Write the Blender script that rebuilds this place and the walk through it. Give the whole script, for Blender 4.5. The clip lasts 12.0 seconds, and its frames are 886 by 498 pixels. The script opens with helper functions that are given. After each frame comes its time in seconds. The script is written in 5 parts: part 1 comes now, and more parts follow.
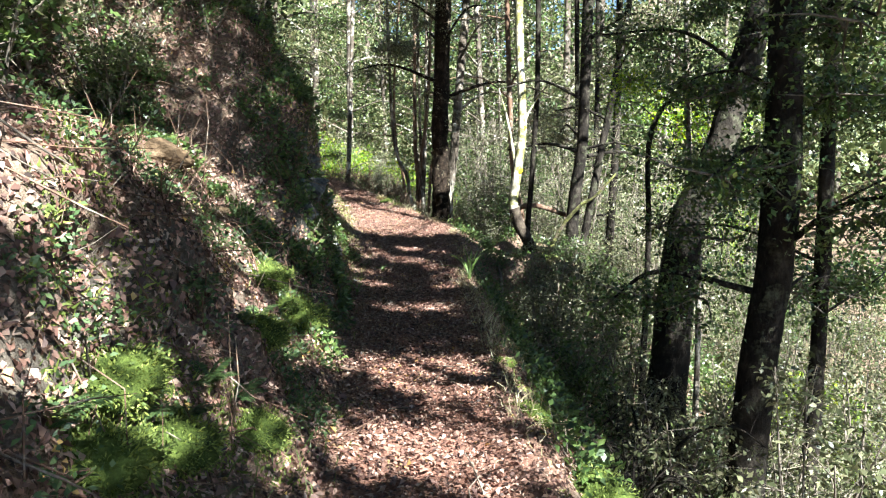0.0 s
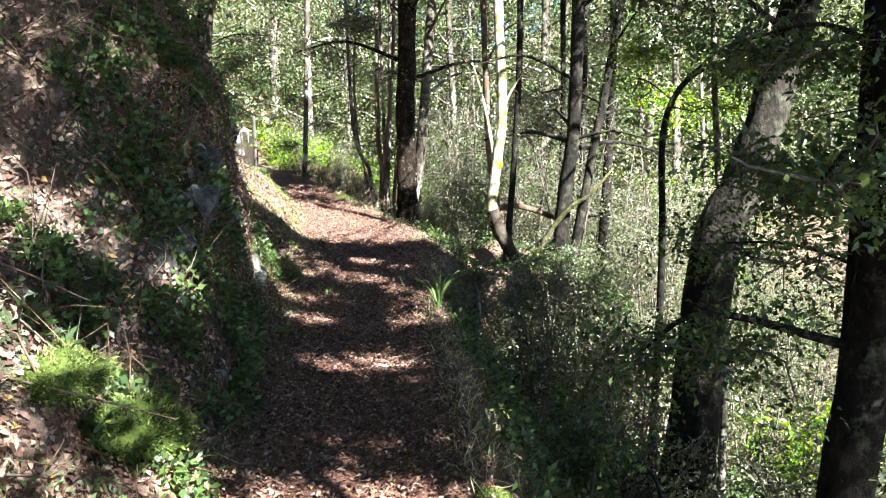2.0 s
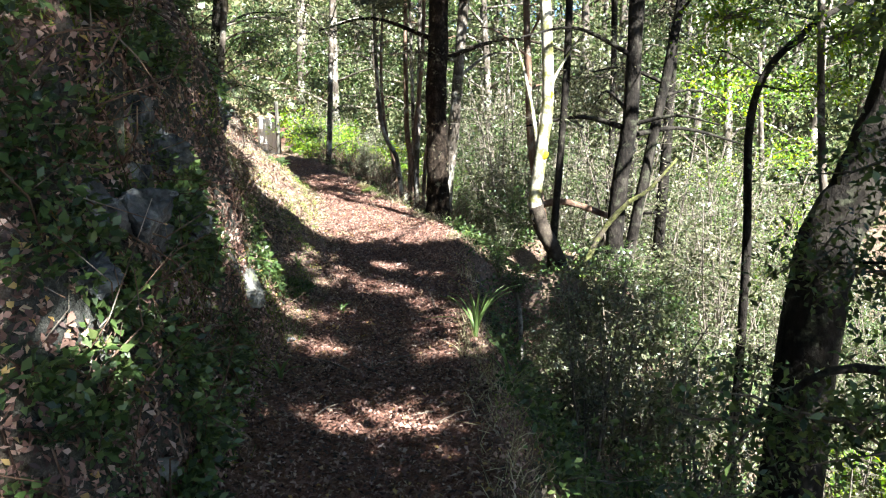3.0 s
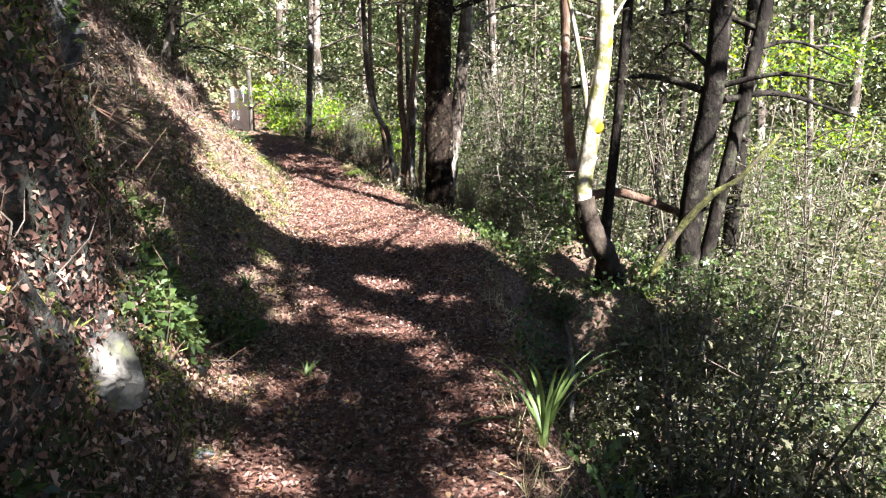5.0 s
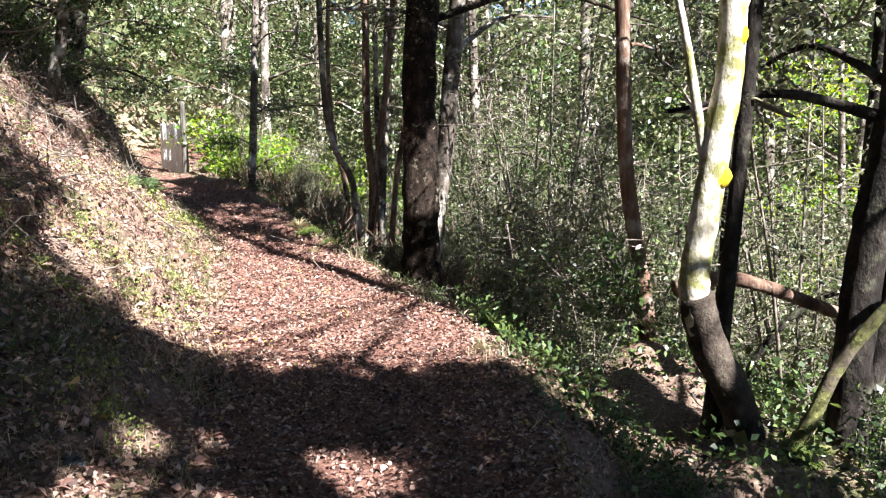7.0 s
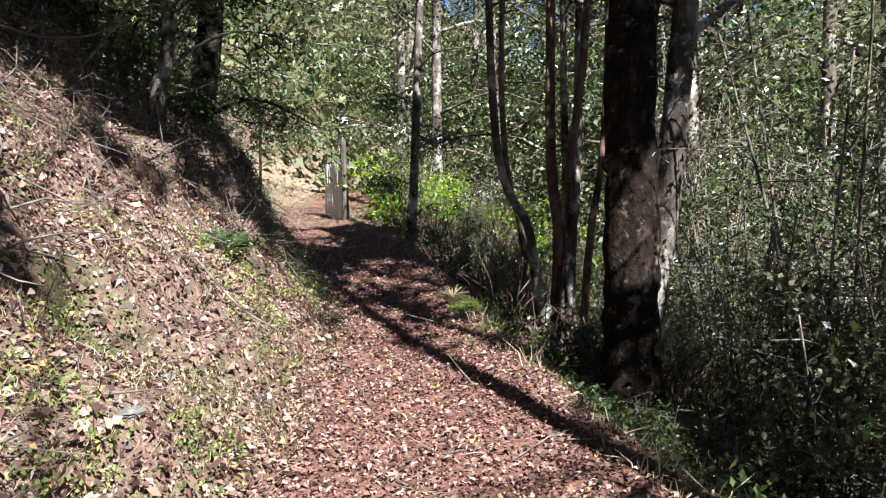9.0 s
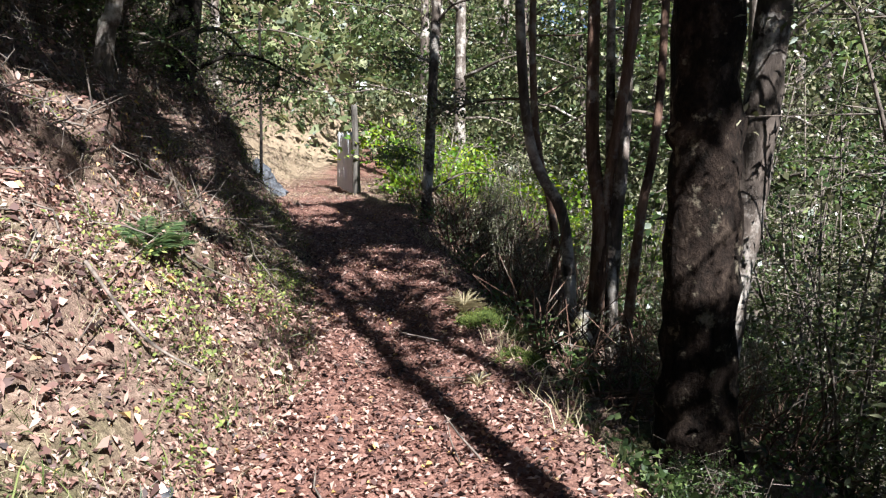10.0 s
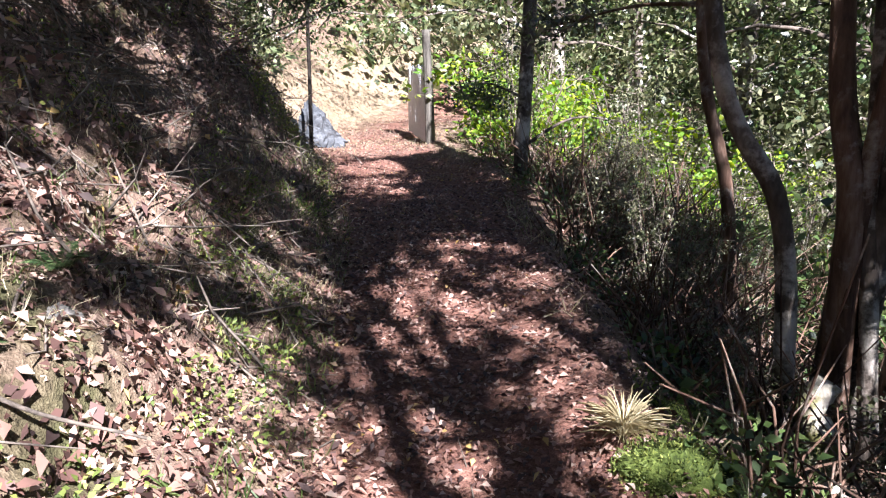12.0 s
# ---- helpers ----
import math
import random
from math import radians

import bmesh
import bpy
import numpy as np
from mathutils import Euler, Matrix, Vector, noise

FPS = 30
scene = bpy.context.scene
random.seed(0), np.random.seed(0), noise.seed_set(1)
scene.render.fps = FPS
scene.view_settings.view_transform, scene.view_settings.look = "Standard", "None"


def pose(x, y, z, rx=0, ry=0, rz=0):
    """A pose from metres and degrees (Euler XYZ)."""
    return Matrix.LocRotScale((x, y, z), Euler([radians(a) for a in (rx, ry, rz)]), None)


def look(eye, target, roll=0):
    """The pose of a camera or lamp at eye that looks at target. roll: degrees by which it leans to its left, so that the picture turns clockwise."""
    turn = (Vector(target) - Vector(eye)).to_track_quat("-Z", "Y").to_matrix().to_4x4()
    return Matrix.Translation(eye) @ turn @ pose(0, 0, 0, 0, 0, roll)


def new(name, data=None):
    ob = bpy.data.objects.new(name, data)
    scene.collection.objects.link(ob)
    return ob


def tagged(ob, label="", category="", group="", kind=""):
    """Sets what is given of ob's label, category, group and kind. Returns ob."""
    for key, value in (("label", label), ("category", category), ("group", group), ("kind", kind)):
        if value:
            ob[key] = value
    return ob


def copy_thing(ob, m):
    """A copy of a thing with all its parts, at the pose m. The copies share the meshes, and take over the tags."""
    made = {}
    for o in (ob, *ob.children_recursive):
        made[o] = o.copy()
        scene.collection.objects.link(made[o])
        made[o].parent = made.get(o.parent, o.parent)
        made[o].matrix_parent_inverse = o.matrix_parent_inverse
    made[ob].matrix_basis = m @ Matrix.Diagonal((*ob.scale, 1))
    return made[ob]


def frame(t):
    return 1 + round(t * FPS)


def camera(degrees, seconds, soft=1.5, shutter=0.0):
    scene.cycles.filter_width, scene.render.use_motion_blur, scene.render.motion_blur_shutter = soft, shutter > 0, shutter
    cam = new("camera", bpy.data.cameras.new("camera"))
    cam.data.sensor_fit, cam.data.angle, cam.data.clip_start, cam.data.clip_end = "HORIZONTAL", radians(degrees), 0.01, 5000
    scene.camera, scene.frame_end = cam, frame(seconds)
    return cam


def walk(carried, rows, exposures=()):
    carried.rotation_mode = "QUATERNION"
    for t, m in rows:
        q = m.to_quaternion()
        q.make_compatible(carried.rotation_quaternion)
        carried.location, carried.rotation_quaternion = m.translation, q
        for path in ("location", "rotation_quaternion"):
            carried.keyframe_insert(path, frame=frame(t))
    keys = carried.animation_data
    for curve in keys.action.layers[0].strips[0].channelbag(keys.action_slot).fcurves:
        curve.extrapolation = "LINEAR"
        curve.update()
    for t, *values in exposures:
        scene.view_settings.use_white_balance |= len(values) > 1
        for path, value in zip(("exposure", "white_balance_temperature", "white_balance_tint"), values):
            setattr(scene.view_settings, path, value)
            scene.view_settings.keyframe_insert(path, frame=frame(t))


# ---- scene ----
cam = camera(62.5, 12.0, 1.2)
METRES, EYE, TILT, LEAN, TURN = 17.0, 1.45, -6.5, 0.0, 0.0
ROWS = [
    (0.0, 0.0, 0.0, 0.0, 0.0, 0.0, -0.0),
    (0.5, 0.0001, 0.0231, 0.0013, 1.33, -0.2, 0.93),
    (1.0, 0.002, 0.0557, 0.0082, 0.26, -0.79, 1.66),
    (1.5, 0.008, 0.0961, 0.0123, -2.34, -1.23, 0.44),
    (2.0, 0.0074, 0.1376, 0.0197, -2.17, -0.87, 0.41),
    (2.5, 0.0114, 0.1793, 0.0246, -2.11, -1.54, 0.27),
    (3.0, 0.0061, 0.2226, 0.0307, 0.18, -1.89, 0.08),
    (5.0, -0.0093, 0.3858, 0.0405, -0.81, -3.29, -0.23),
    (5.5, -0.0146, 0.4313, 0.0455, -1.1, -2.67, -0.27),
    (6.0, -0.0185, 0.473, 0.048, -4.14, -3.14, 0.41),
    (6.5, -0.0251, 0.5194, 0.0553, -4.66, -2.03, -0.12),
    (8.5, -0.0307, 0.6951, 0.0817, 3.96, 3.32, 0.46),
    (9.0, -0.0325, 0.7393, 0.0843, 9.95, 2.91, -0.93),
    (9.5, -0.0323, 0.7832, 0.0887, 12.22, 1.7, -1.73),
    (10.0, -0.0409, 0.8263, 0.0988, 12.0, 0.52, -2.02),
    (10.5, -0.0532, 0.867, 0.108, 15.2, 0.96, 1.46),
    (11.0, -0.061, 0.9067, 0.1143, 14.94, 2.17, -1.21),
    (11.5, -0.0737, 0.9426, 0.1185, 17.68, -0.64, -1.57),
    (12.0, -0.0857, 0.9789, 0.1249, 18.45, -4.84, -1.58),
]
walk(cam, [(t, pose(0, 0, EYE, TILT, LEAN, TURN) @ pose(METRES * x, METRES * y, METRES * z, 90 + pitch, roll, yaw)) for t, x, y, z, yaw, pitch, roll in ROWS],
     [(0, 2.9, 6150, 0), (1, 3.1, 6150, 2), (1.5, 3.1, 6150, 2), (2.5, 3.2, 6150, 2), (3, 3.1, 6150, 2), (5, 2.8, 6300, 12), (5.5, 2.75, 6350, 14), (8.5, 2.1, 6000, 8), (9, 1.85, 6000, 11), (10, 1.85, 6000, 12), (11, 2.05, 5950, 15), (12, 2.5, 5950, 18)])

# ---- light ----
SUN_TOWARDS = Vector((.6, -.8, .93)).normalized()
world = bpy.data.worlds.new("sky")
scene.world = world
world.use_nodes = True
wn = world.node_tree.nodes
sky = wn.new("ShaderNodeTexSky")
sky.sky_type, sky.sun_disc = "NISHITA", False
sky.altitude, sky.air_density, sky.dust_density = 1200, .62, .2
sky.sun_elevation = math.asin(SUN_TOWARDS.z)
sky.sun_rotation = math.atan2(SUN_TOWARDS.x, SUN_TOWARDS.y)
world.node_tree.links.new(sky.outputs[0], wn["Background"].inputs[0])
wn["Background"].inputs[1].default_value = 0.05
sun = new("sun", bpy.data.lights.new("sun", "SUN"))
sun.data.energy, sun.data.angle, sun.data.color = 5.0, radians(.55), (1, .975, .93)
sun.matrix_world = look(SUN_TOWARDS * 50, (0, 0, 0))


# ---- materials ----
def shader(name):
    m = bpy.data.materials.new(name)
    m.use_nodes = True
    t = m.node_tree
    return m, t, t.nodes["Principled BSDF"], lambda kind: t.nodes.new("ShaderNode" + kind), t.links.new


def ramp_node(nodes_new, stops):
    r = nodes_new("ValToRGB")
    e = r.color_ramp.elements
    while len(e) < len(stops):
        e.new(.5)
    for k, (p, c) in enumerate(stops):
        e[k].position, e[k].color = p, (*c, 1)
    return r


def noise_node(n, link, scale, detail=5, coord="Object", tree=None):
    c, x = n("TexCoord"), n("TexNoise")
    x.inputs["Scale"].default_value, x.inputs["Detail"].default_value = scale, detail
    link(c.outputs[coord], x.inputs["Vector"])
    return x


def leaf_material(name, stops, gloss=.38, through_light=.32, patch=.5):
    """Thin leaves: every leaf its own tone, with lighter and darker sprays, and some light that passes through."""
    m, t, p, n, link = shader(name)
    g = n("NewGeometry")
    r = ramp_node(n, stops)
    ns = noise_node(n, link, 1.3, 2)
    mx = n("Math")
    mx.operation = "MULTIPLY_ADD"
    mx.inputs[1].default_value, mx.inputs[2].default_value = patch, -patch / 2
    link(ns.outputs[0], mx.inputs[0])
    ad = n("Math")
    link(g.outputs["Random Per Island"], ad.inputs[0])
    link(mx.outputs[0], ad.inputs[1])
    link(ad.outputs[0], r.inputs[0])
    link(r.outputs[0], p.inputs["Base Color"])
    p.inputs["Roughness"].default_value = gloss
    tr = n("BsdfTranslucent")
    hs = n("HueSaturation")
    hs.inputs["Hue"].default_value, hs.inputs["Saturation"].default_value, hs.inputs["Value"].default_value = .48, 1.15, 1.5
    link(r.outputs[0], hs.inputs["Color"])
    link(hs.outputs[0], tr.inputs[0])
    mix = n("MixShader")
    mix.inputs[0].default_value = through_light
    link(p.outputs[0], mix.inputs[1])
    link(tr.outputs[0], mix.inputs[2])
    link(mix.outputs[0], t.nodes["Material Output"].inputs[0])
    return m


def rough_material(name, stops, scale, fine, bump=.3, rough=.9, mottle=None, stretch=None, mottle_amount=.5):
    """Bark, stone, wood and moss: broad tones, fine grain, and mottles of a second colour."""
    m, t, p, n, link = shader(name)
    c = n("TexCoord")
    mp = n("Mapping")
    mp.inputs["Scale"].default_value = stretch or (1, 1, 1)
    link(c.outputs["Object"], mp.inputs[0])
    a, b = n("TexNoise"), n("TexNoise")
    for x, s, d in ((a, scale, 5), (b, fine, 8)):
        x.inputs["Scale"].default_value, x.inputs["Detail"].default_value = s, d
        x.inputs["Roughness"].default_value = .65
        link(mp.outputs[0], x.inputs["Vector"])
    mx = n("Math")
    mx.operation = "MULTIPLY_ADD"
    mx.inputs[1].default_value = .6
    link(b.outputs[0], mx.inputs[0])
    sc = n("Math")
    sc.operation = "MULTIPLY_ADD"
    sc.inputs[1].default_value, sc.inputs[2].default_value = 1.2, -.4
    link(a.outputs[0], sc.inputs[0])
    link(sc.outputs[0], mx.inputs[2])
    r = ramp_node(n, stops)
    link(mx.outputs[0], r.inputs[0])
    colour = r.outputs[0]
    if mottle:
        v = n("TexNoise")
        v.inputs["Scale"].default_value, v.inputs["Detail"].default_value = scale * .8, 6
        v.inputs["Roughness"].default_value = .7
        sh = n("VectorMath")
        sh.inputs[1].default_value = (7, 3, 5)
        link(c.outputs["Object"], sh.inputs[0])
        link(sh.outputs[0], v.inputs["Vector"])
        k = ramp_node(n, [(1 - mottle_amount - .06, (0, 0, 0)), (1 - mottle_amount + .06, (1, 1, 1))])
        link(v.outputs[0], k.inputs[0])
        cm = n("MixRGB")
        link(k.outputs[0], cm.inputs[0])
        link(colour, cm.inputs[1])
        cm.inputs[2].default_value = (*mottle, 1)
        colour = cm.outputs[0]
    link(colour, p.inputs["Base Color"])
    p.inputs["Roughness"].default_value, p.inputs["Specular IOR Level"].default_value = rough, .12
    bp = n("Bump")
    bp.inputs["Strength"].default_value, bp.inputs["Distance"].default_value = bump, .03
    link(mx.outputs[0], bp.inputs["Height"])
    link(bp.outputs[0], p.inputs["Normal"])
    return m


def ground_material():
    """Brown soil and needle litter; redder where feet have worn it, with moss, and bare dark rock where it is steep."""
    m, t, p, n, link = shader("forest_floor")
    a, b, c = noise_node(n, link, 1.1, 6), noise_node(n, link, 38, 6), noise_node(n, link, 150, 3)
    soil = ramp_node(n, [(.3, (.05, .034, .026)), (.5, (.16, .108, .08)), (.72, (.33, .24, .185))])
    trod = ramp_node(n, [(.3, (.04, .02, .016)), (.5, (.16, .08, .06)), (.72, (.38, .215, .16))])
    stone = ramp_node(n, [(.3, (.02, .02, .02)), (.55, (.07, .068, .06)), (.75, (.2, .19, .17))])
    moss = ramp_node(n, [(.3, (.015, .025, .008)), (.6, (.06, .085, .02)), (.8, (.14, .17, .05))])
    mixed = n("Math")
    mixed.operation = "MULTIPLY_ADD"
    mixed.inputs[1].default_value, mixed.inputs[2].default_value = .45, 0
    link(c.outputs[0], mixed.inputs[0])
    tone = n("Math")
    tone.operation = "MULTIPLY_ADD"
    tone.inputs[1].default_value = .55
    link(b.outputs[0], tone.inputs[0])
    link(mixed.outputs[0], tone.inputs[2])
    for r in (soil, trod, stone, moss):
        link(tone.outputs[0], r.inputs[0])
    worn = n("Attribute")
    worn.attribute_name = "worn"
    steep = n("Attribute")
    steep.attribute_name = "rocky"

    def over(under, top, mask):
        x = n("MixRGB")
        link(mask, x.inputs[0])
        link(under, x.inputs[1])
        link(top, x.inputs[2])
        return x.outputs[0]
    patches = ramp_node(n, [(.56, (0, 0, 0)), (.68, (1, 1, 1))])
    link(a.outputs[0], patches.inputs[0])
    col = over(soil.outputs[0], stone.outputs[0], steep.outputs["Fac"])
    half = n("Math")
    half.operation = "MULTIPLY"
    half.inputs[1].default_value = .7
    link(patches.outputs[0], half.inputs[0])
    col = over(col, moss.outputs[0], half.outputs[0])
    col = over(col, trod.outputs[0], worn.outputs["Fac"])
    bleached = ramp_node(n, [(.3, (.11, .08, .05)), (.5, (.25, .19, .125)), (.72, (.42, .34, .24))])
    link(tone.outputs[0], bleached.inputs[0])
    bare = n("Attribute")
    bare.attribute_name = "clay"
    col = over(col, bleached.outputs[0], bare.outputs["Fac"])
    link(col, p.inputs["Base Color"])
    p.inputs["Roughness"].default_value, p.inputs["Specular IOR Level"].default_value = .95, .12
    bp = n("Bump")
    bp.inputs["Strength"].default_value, bp.inputs["Distance"].default_value = .9, .022
    link(tone.outputs[0], bp.inputs["Height"])
    link(bp.outputs[0], p.inputs["Normal"])
    return m


MAT = {
    "ground": ground_material(),
    "beech": leaf_material("beech_leaf", [(0, (.02, .035, .012)), (.45, (.05, .085, .025)), (.8, (.09, .14, .04)), (1, (.16, .2, .07))]),
    "olive": leaf_material("olive_leaf", [(0, (.035, .04, .02)), (.4, (.075, .085, .04)), (.75, (.17, .175, .095)), (1, (.34, .32, .21))], .36),
    "lime": leaf_material("lime_leaf", [(0, (.05, .12, .012)), (.5, (.14, .26, .025)), (1, (.34, .42, .05))], .45, .45),
    "dry": leaf_material("dry_leaf", [(0, (.022, .012, .01)), (.35, (.11, .056, .045)), (.65, (.27, .15, .115)), (.88, (.4, .27, .215)), (.97, (.43, .33, .27)), (1, (.46, .3, .1))], .58, .12, .3),
    "pale_dry": leaf_material("pale_dry_leaf", [(0, (.06, .038, .028)), (.4, (.17, .115, .085)), (.8, (.3, .22, .17)), (1, (.42, .34, .27))], .6, .15, .4),
    "straw": leaf_material("straw_grass", [(0, (.14, .12, .06)), (.5, (.36, .31, .18)), (1, (.55, .49, .32))], .6, .25),
    "grass": leaf_material("green_grass", [(0, (.03, .055, .015)), (.5, (.08, .12, .03)), (1, (.2, .23, .08))], .5, .3),
    "fern": leaf_material("fern_frond", [(0, (.03, .055, .022)), (.5, (.065, .11, .04)), (1, (.14, .19, .08))], .5, .35),
    "moss": leaf_material("moss_tuft", [(0, (.05, .075, .015)), (.5, (.13, .17, .035)), (1, (.26, .29, .07))], .7, .25),
    "flax": leaf_material("flax_blade", [(0, (.06, .1, .025)), (.6, (.13, .19, .06)), (1, (.25, .27, .12))], .4, .3),
    "bark_dark": rough_material("dark_bark", [(.3, (.006, .005, .0045)), (.55, (.02, .016, .0135)), (.85, (.065, .055, .045))], 6, 28, 1, .95, (.075, .075, .05), (1, 1, .55), .4),
    "bark_mottled": rough_material("mottled_bark", [(.3, (.03, .024, .02)), (.55, (.1, .08, .065)), (.8, (.22, .18, .15))], 4, 22, .7, .9, (.42, .38, .33), (1, 1, .4), .42),
    "bark_red": rough_material("reddish_bark", [(.3, (.045, .025, .018)), (.55, (.14, .085, .06)), (.8, (.28, .2, .15))], 5, 30, .7, .9, (.3, .26, .22), (1, 1, .2), .4),
    "bark_pale": rough_material("pale_bark", [(.3, (.3, .26, .2)), (.6, (.55, .5, .42)), (.8, (.68, .64, .56))], 6, 30, .5, .85, (.17, .16, .06), (1, 1, .5), .5),
    "bark_foot": rough_material("dark_brown_bark", [(.3, (.015, .011, .009)), (.6, (.055, .042, .033)), (.85, (.12, .1, .075))], 6, 30, .7, .9),
    "bark_moss": rough_material("mossy_bark", [(.3, (.03, .028, .015)), (.55, (.1, .1, .035)), (.8, (.26, .26, .1))], 6, 30, .8, .95, (.09, .07, .055), None, .45),
    "moss_body": rough_material("moss_body", [(.3, (.02, .03, .008)), (.55, (.07, .095, .02)), (.8, (.16, .2, .05))], 8, 60, 1, .95),
    "bark_great": rough_material("old_fissured_bark", [(.3, (.005, .004, .003)), (.55, (.02, .0135, .01)), (.85, (.075, .055, .04))], 9, 34, 1, .95, (.2, .17, .12), (1, 1, .7), .36),
    "twig": rough_material("grey_twig", [(.3, (.06, .05, .042)), (.55, (.17, .14, .115)), (.8, (.3, .26, .22))], 9, 40, .3),
    "rock": rough_material("lichen_rock", [(.3, (.025, .026, .03)), (.55, (.1, .1, .105)), (.8, (.26, .26, .26))], 5, 22, 1, .85, (.31, .32, .3), None, .36),
    "rock_tan": rough_material("tan_sandstone", [(.3, (.04, .026, .017)), (.55, (.1, .066, .04)), (.8, (.18, .125, .08))], 4, 20, .8, .9),
    "rock_white": rough_material("pale_stone", [(.3, (.1, .095, .085)), (.6, (.23, .215, .195)), (.85, (.36, .34, .31))], 6, 26, .6, .85, (.2, .21, .12), None, .38),
    "rock_blue": rough_material("blue_grey_rock", [(.3, (.035, .038, .042)), (.55, (.075, .08, .088)), (.8, (.14, .145, .155))], 3, 16, .8, .9),
    "lichen": rough_material("yellow_lichen", [(.3, (.35, .24, .01)), (.7, (.62, .45, .03))], 20, 60, .5),
    "board": rough_material("bleached_board", [(.3, (.46, .48, .5)), (.6, (.64, .66, .68)), (.85, (.76, .77, .78))], 6, 50, .3, .8, stretch=(6, 6, .6)),
    "post": rough_material("weathered_post", [(.3, (.04, .035, .03)), (.6, (.11, .1, .085)), (.85, (.2, .18, .155))], 6, 40, .5, .9, stretch=(4, 4, .5)),
    "far": leaf_material("far_leaf", [(0, (.035, .05, .02)), (.5, (.1, .125, .055)), (1, (.27, .28, .14))], .4, .25),
}


# ---- mesh helpers ----
def quick_mesh(name, co, faces_flat, corners):
    """A mesh from arrays: co (n, 3), faces of a fixed number of corners."""
    me = bpy.data.meshes.new(name)
    co = np.ascontiguousarray(co, dtype=np.float32).reshape(-1, 3)
    idx = np.ascontiguousarray(faces_flat, dtype=np.int32).ravel()
    count = len(idx) // corners
    me.vertices.add(len(co))
    me.vertices.foreach_set("co", co.ravel())
    me.loops.add(len(idx))
    me.loops.foreach_set("vertex_index", idx)
    me.polygons.add(count)
    me.polygons.foreach_set("loop_start", np.arange(count, dtype=np.int32) * corners)
    me.update(calc_edges=True)
    return me


def unit(v):
    return v / np.maximum(np.linalg.norm(v, axis=-1, keepdims=True), 1e-9)


def leaf_arrays(pos, axis, normal, length, width, fold=.18):
    """One bent four-cornered leaf at every place."""
    axis = unit(axis)
    side = unit(np.cross(axis, normal))
    up = np.cross(side, axis)
    length, width = np.broadcast_to(length, len(pos))[:, None], np.broadcast_to(width, len(pos))[:, None]
    mid = pos + axis * length * .48 + up * width * fold
    co = np.stack([pos, mid + side * width * .5, pos + axis * length - up * length * fold * .6, mid - side * width * .5], 1)
    return co.reshape(-1, 3)


def leaf_mesh(name, pos, axis, normal, length, width, fold=.18):
    return quick_mesh(name, leaf_arrays(pos, axis, normal, length, width, fold), np.arange(len(pos) * 4), 4)


def tube_arrays(lines, radii, sides=3):
    """Thin tubes along many lines of the same number of points: lines (n, k, 3), radii (n, k)."""
    n, k, _ = lines.shape
    tangent = np.gradient(lines, axis=1)
    tangent = unit(tangent)
    ref = np.where(np.abs(tangent[..., 2:3]) > .9, np.array([1., 0, 0]), np.array([0, 0, 1.]))
    a = unit(np.cross(tangent, ref))
    b = np.cross(tangent, a)
    ang = np.arange(sides) * 2 * np.pi / sides
    ring = a[:, :, None] * np.cos(ang)[:, None] + b[:, :, None] * np.sin(ang)[:, None]
    co = lines[:, :, None] + ring * radii[:, :, None, None]
    i = np.arange(n)[:, None, None] * k * sides
    j = np.arange(k - 1)[None, :, None] * sides
    s = np.arange(sides)[None, None]
    s2 = (s + 1) % sides
    faces = np.stack([i + j + s, i + j + s2, i + j + sides + s2, i + j + sides + s], -1)
    return co.reshape(-1, 3), faces.reshape(-1)


def tube_mesh(name, lines, radii, sides=3):
    co, f = tube_arrays(lines, radii, sides)
    return quick_mesh(name, co, f, 4)


def smooth_line(points, steps=6):
    """A rounded line through some points."""
    p = [Vector(q) for q in points]
    p = [p[0] * 2 - p[1]] + p + [p[-1] * 2 - p[-2]]
    out = []
    for a, b, c, d in zip(p, p[1:], p[2:], p[3:]):
        for k in range(steps):
            t = k / steps
            out.append(.5 * ((2 * b) + (c - a) * t + (2 * a - 5 * b + 4 * c - d) * t * t + (3 * b - a - 3 * c + d) * t ** 3))
    return out + [p[-2]]


def trunk_mesh(name, points, r0, r1, sides=12, gnarl=.12, flare=.6, steps=8, seed=0):
    """A tapered, uneven trunk or limb along a line, with a spreading foot and a closed top."""
    line = smooth_line(points, steps)
    bm = bmesh.new()
    rings = []
    off = Vector((seed * 3.1, seed * 1.7, 0))
    for k, p in enumerate(line):
        u = k / (len(line) - 1)
        d = (line[min(k + 1, len(line) - 1)] - line[max(k - 1, 0)]).normalized()
        a = d.cross(Vector((.3, 1, .1))).normalized()
        b = d.cross(a)
        r = r0 + (r1 - r0) * u + r0 * flare * max(0, 1 - u * 7) ** 2
        ring = []
        for s in range(sides):
            w = 2 * math.pi * s / sides
            o = a * math.cos(w) + b * math.sin(w)
            q = r * (1 + gnarl * (noise.noise((p + o * r) * (1.2 / max(r, .03)) + off) + .5 * noise.noise((p + o * r) * 9 + off)))
            ring.append(bm.verts.new(p + o * q))
        rings.append(ring)
    for ra, rb in zip(rings, rings[1:]):
        for s in range(sides):
            bm.faces.new((ra[s], ra[(s + 1) % sides], rb[(s + 1) % sides], rb[s]))
    bm.faces.new(rings[-1])
    bm.faces.new(rings[0][::-1])
    return finish(name, bm)


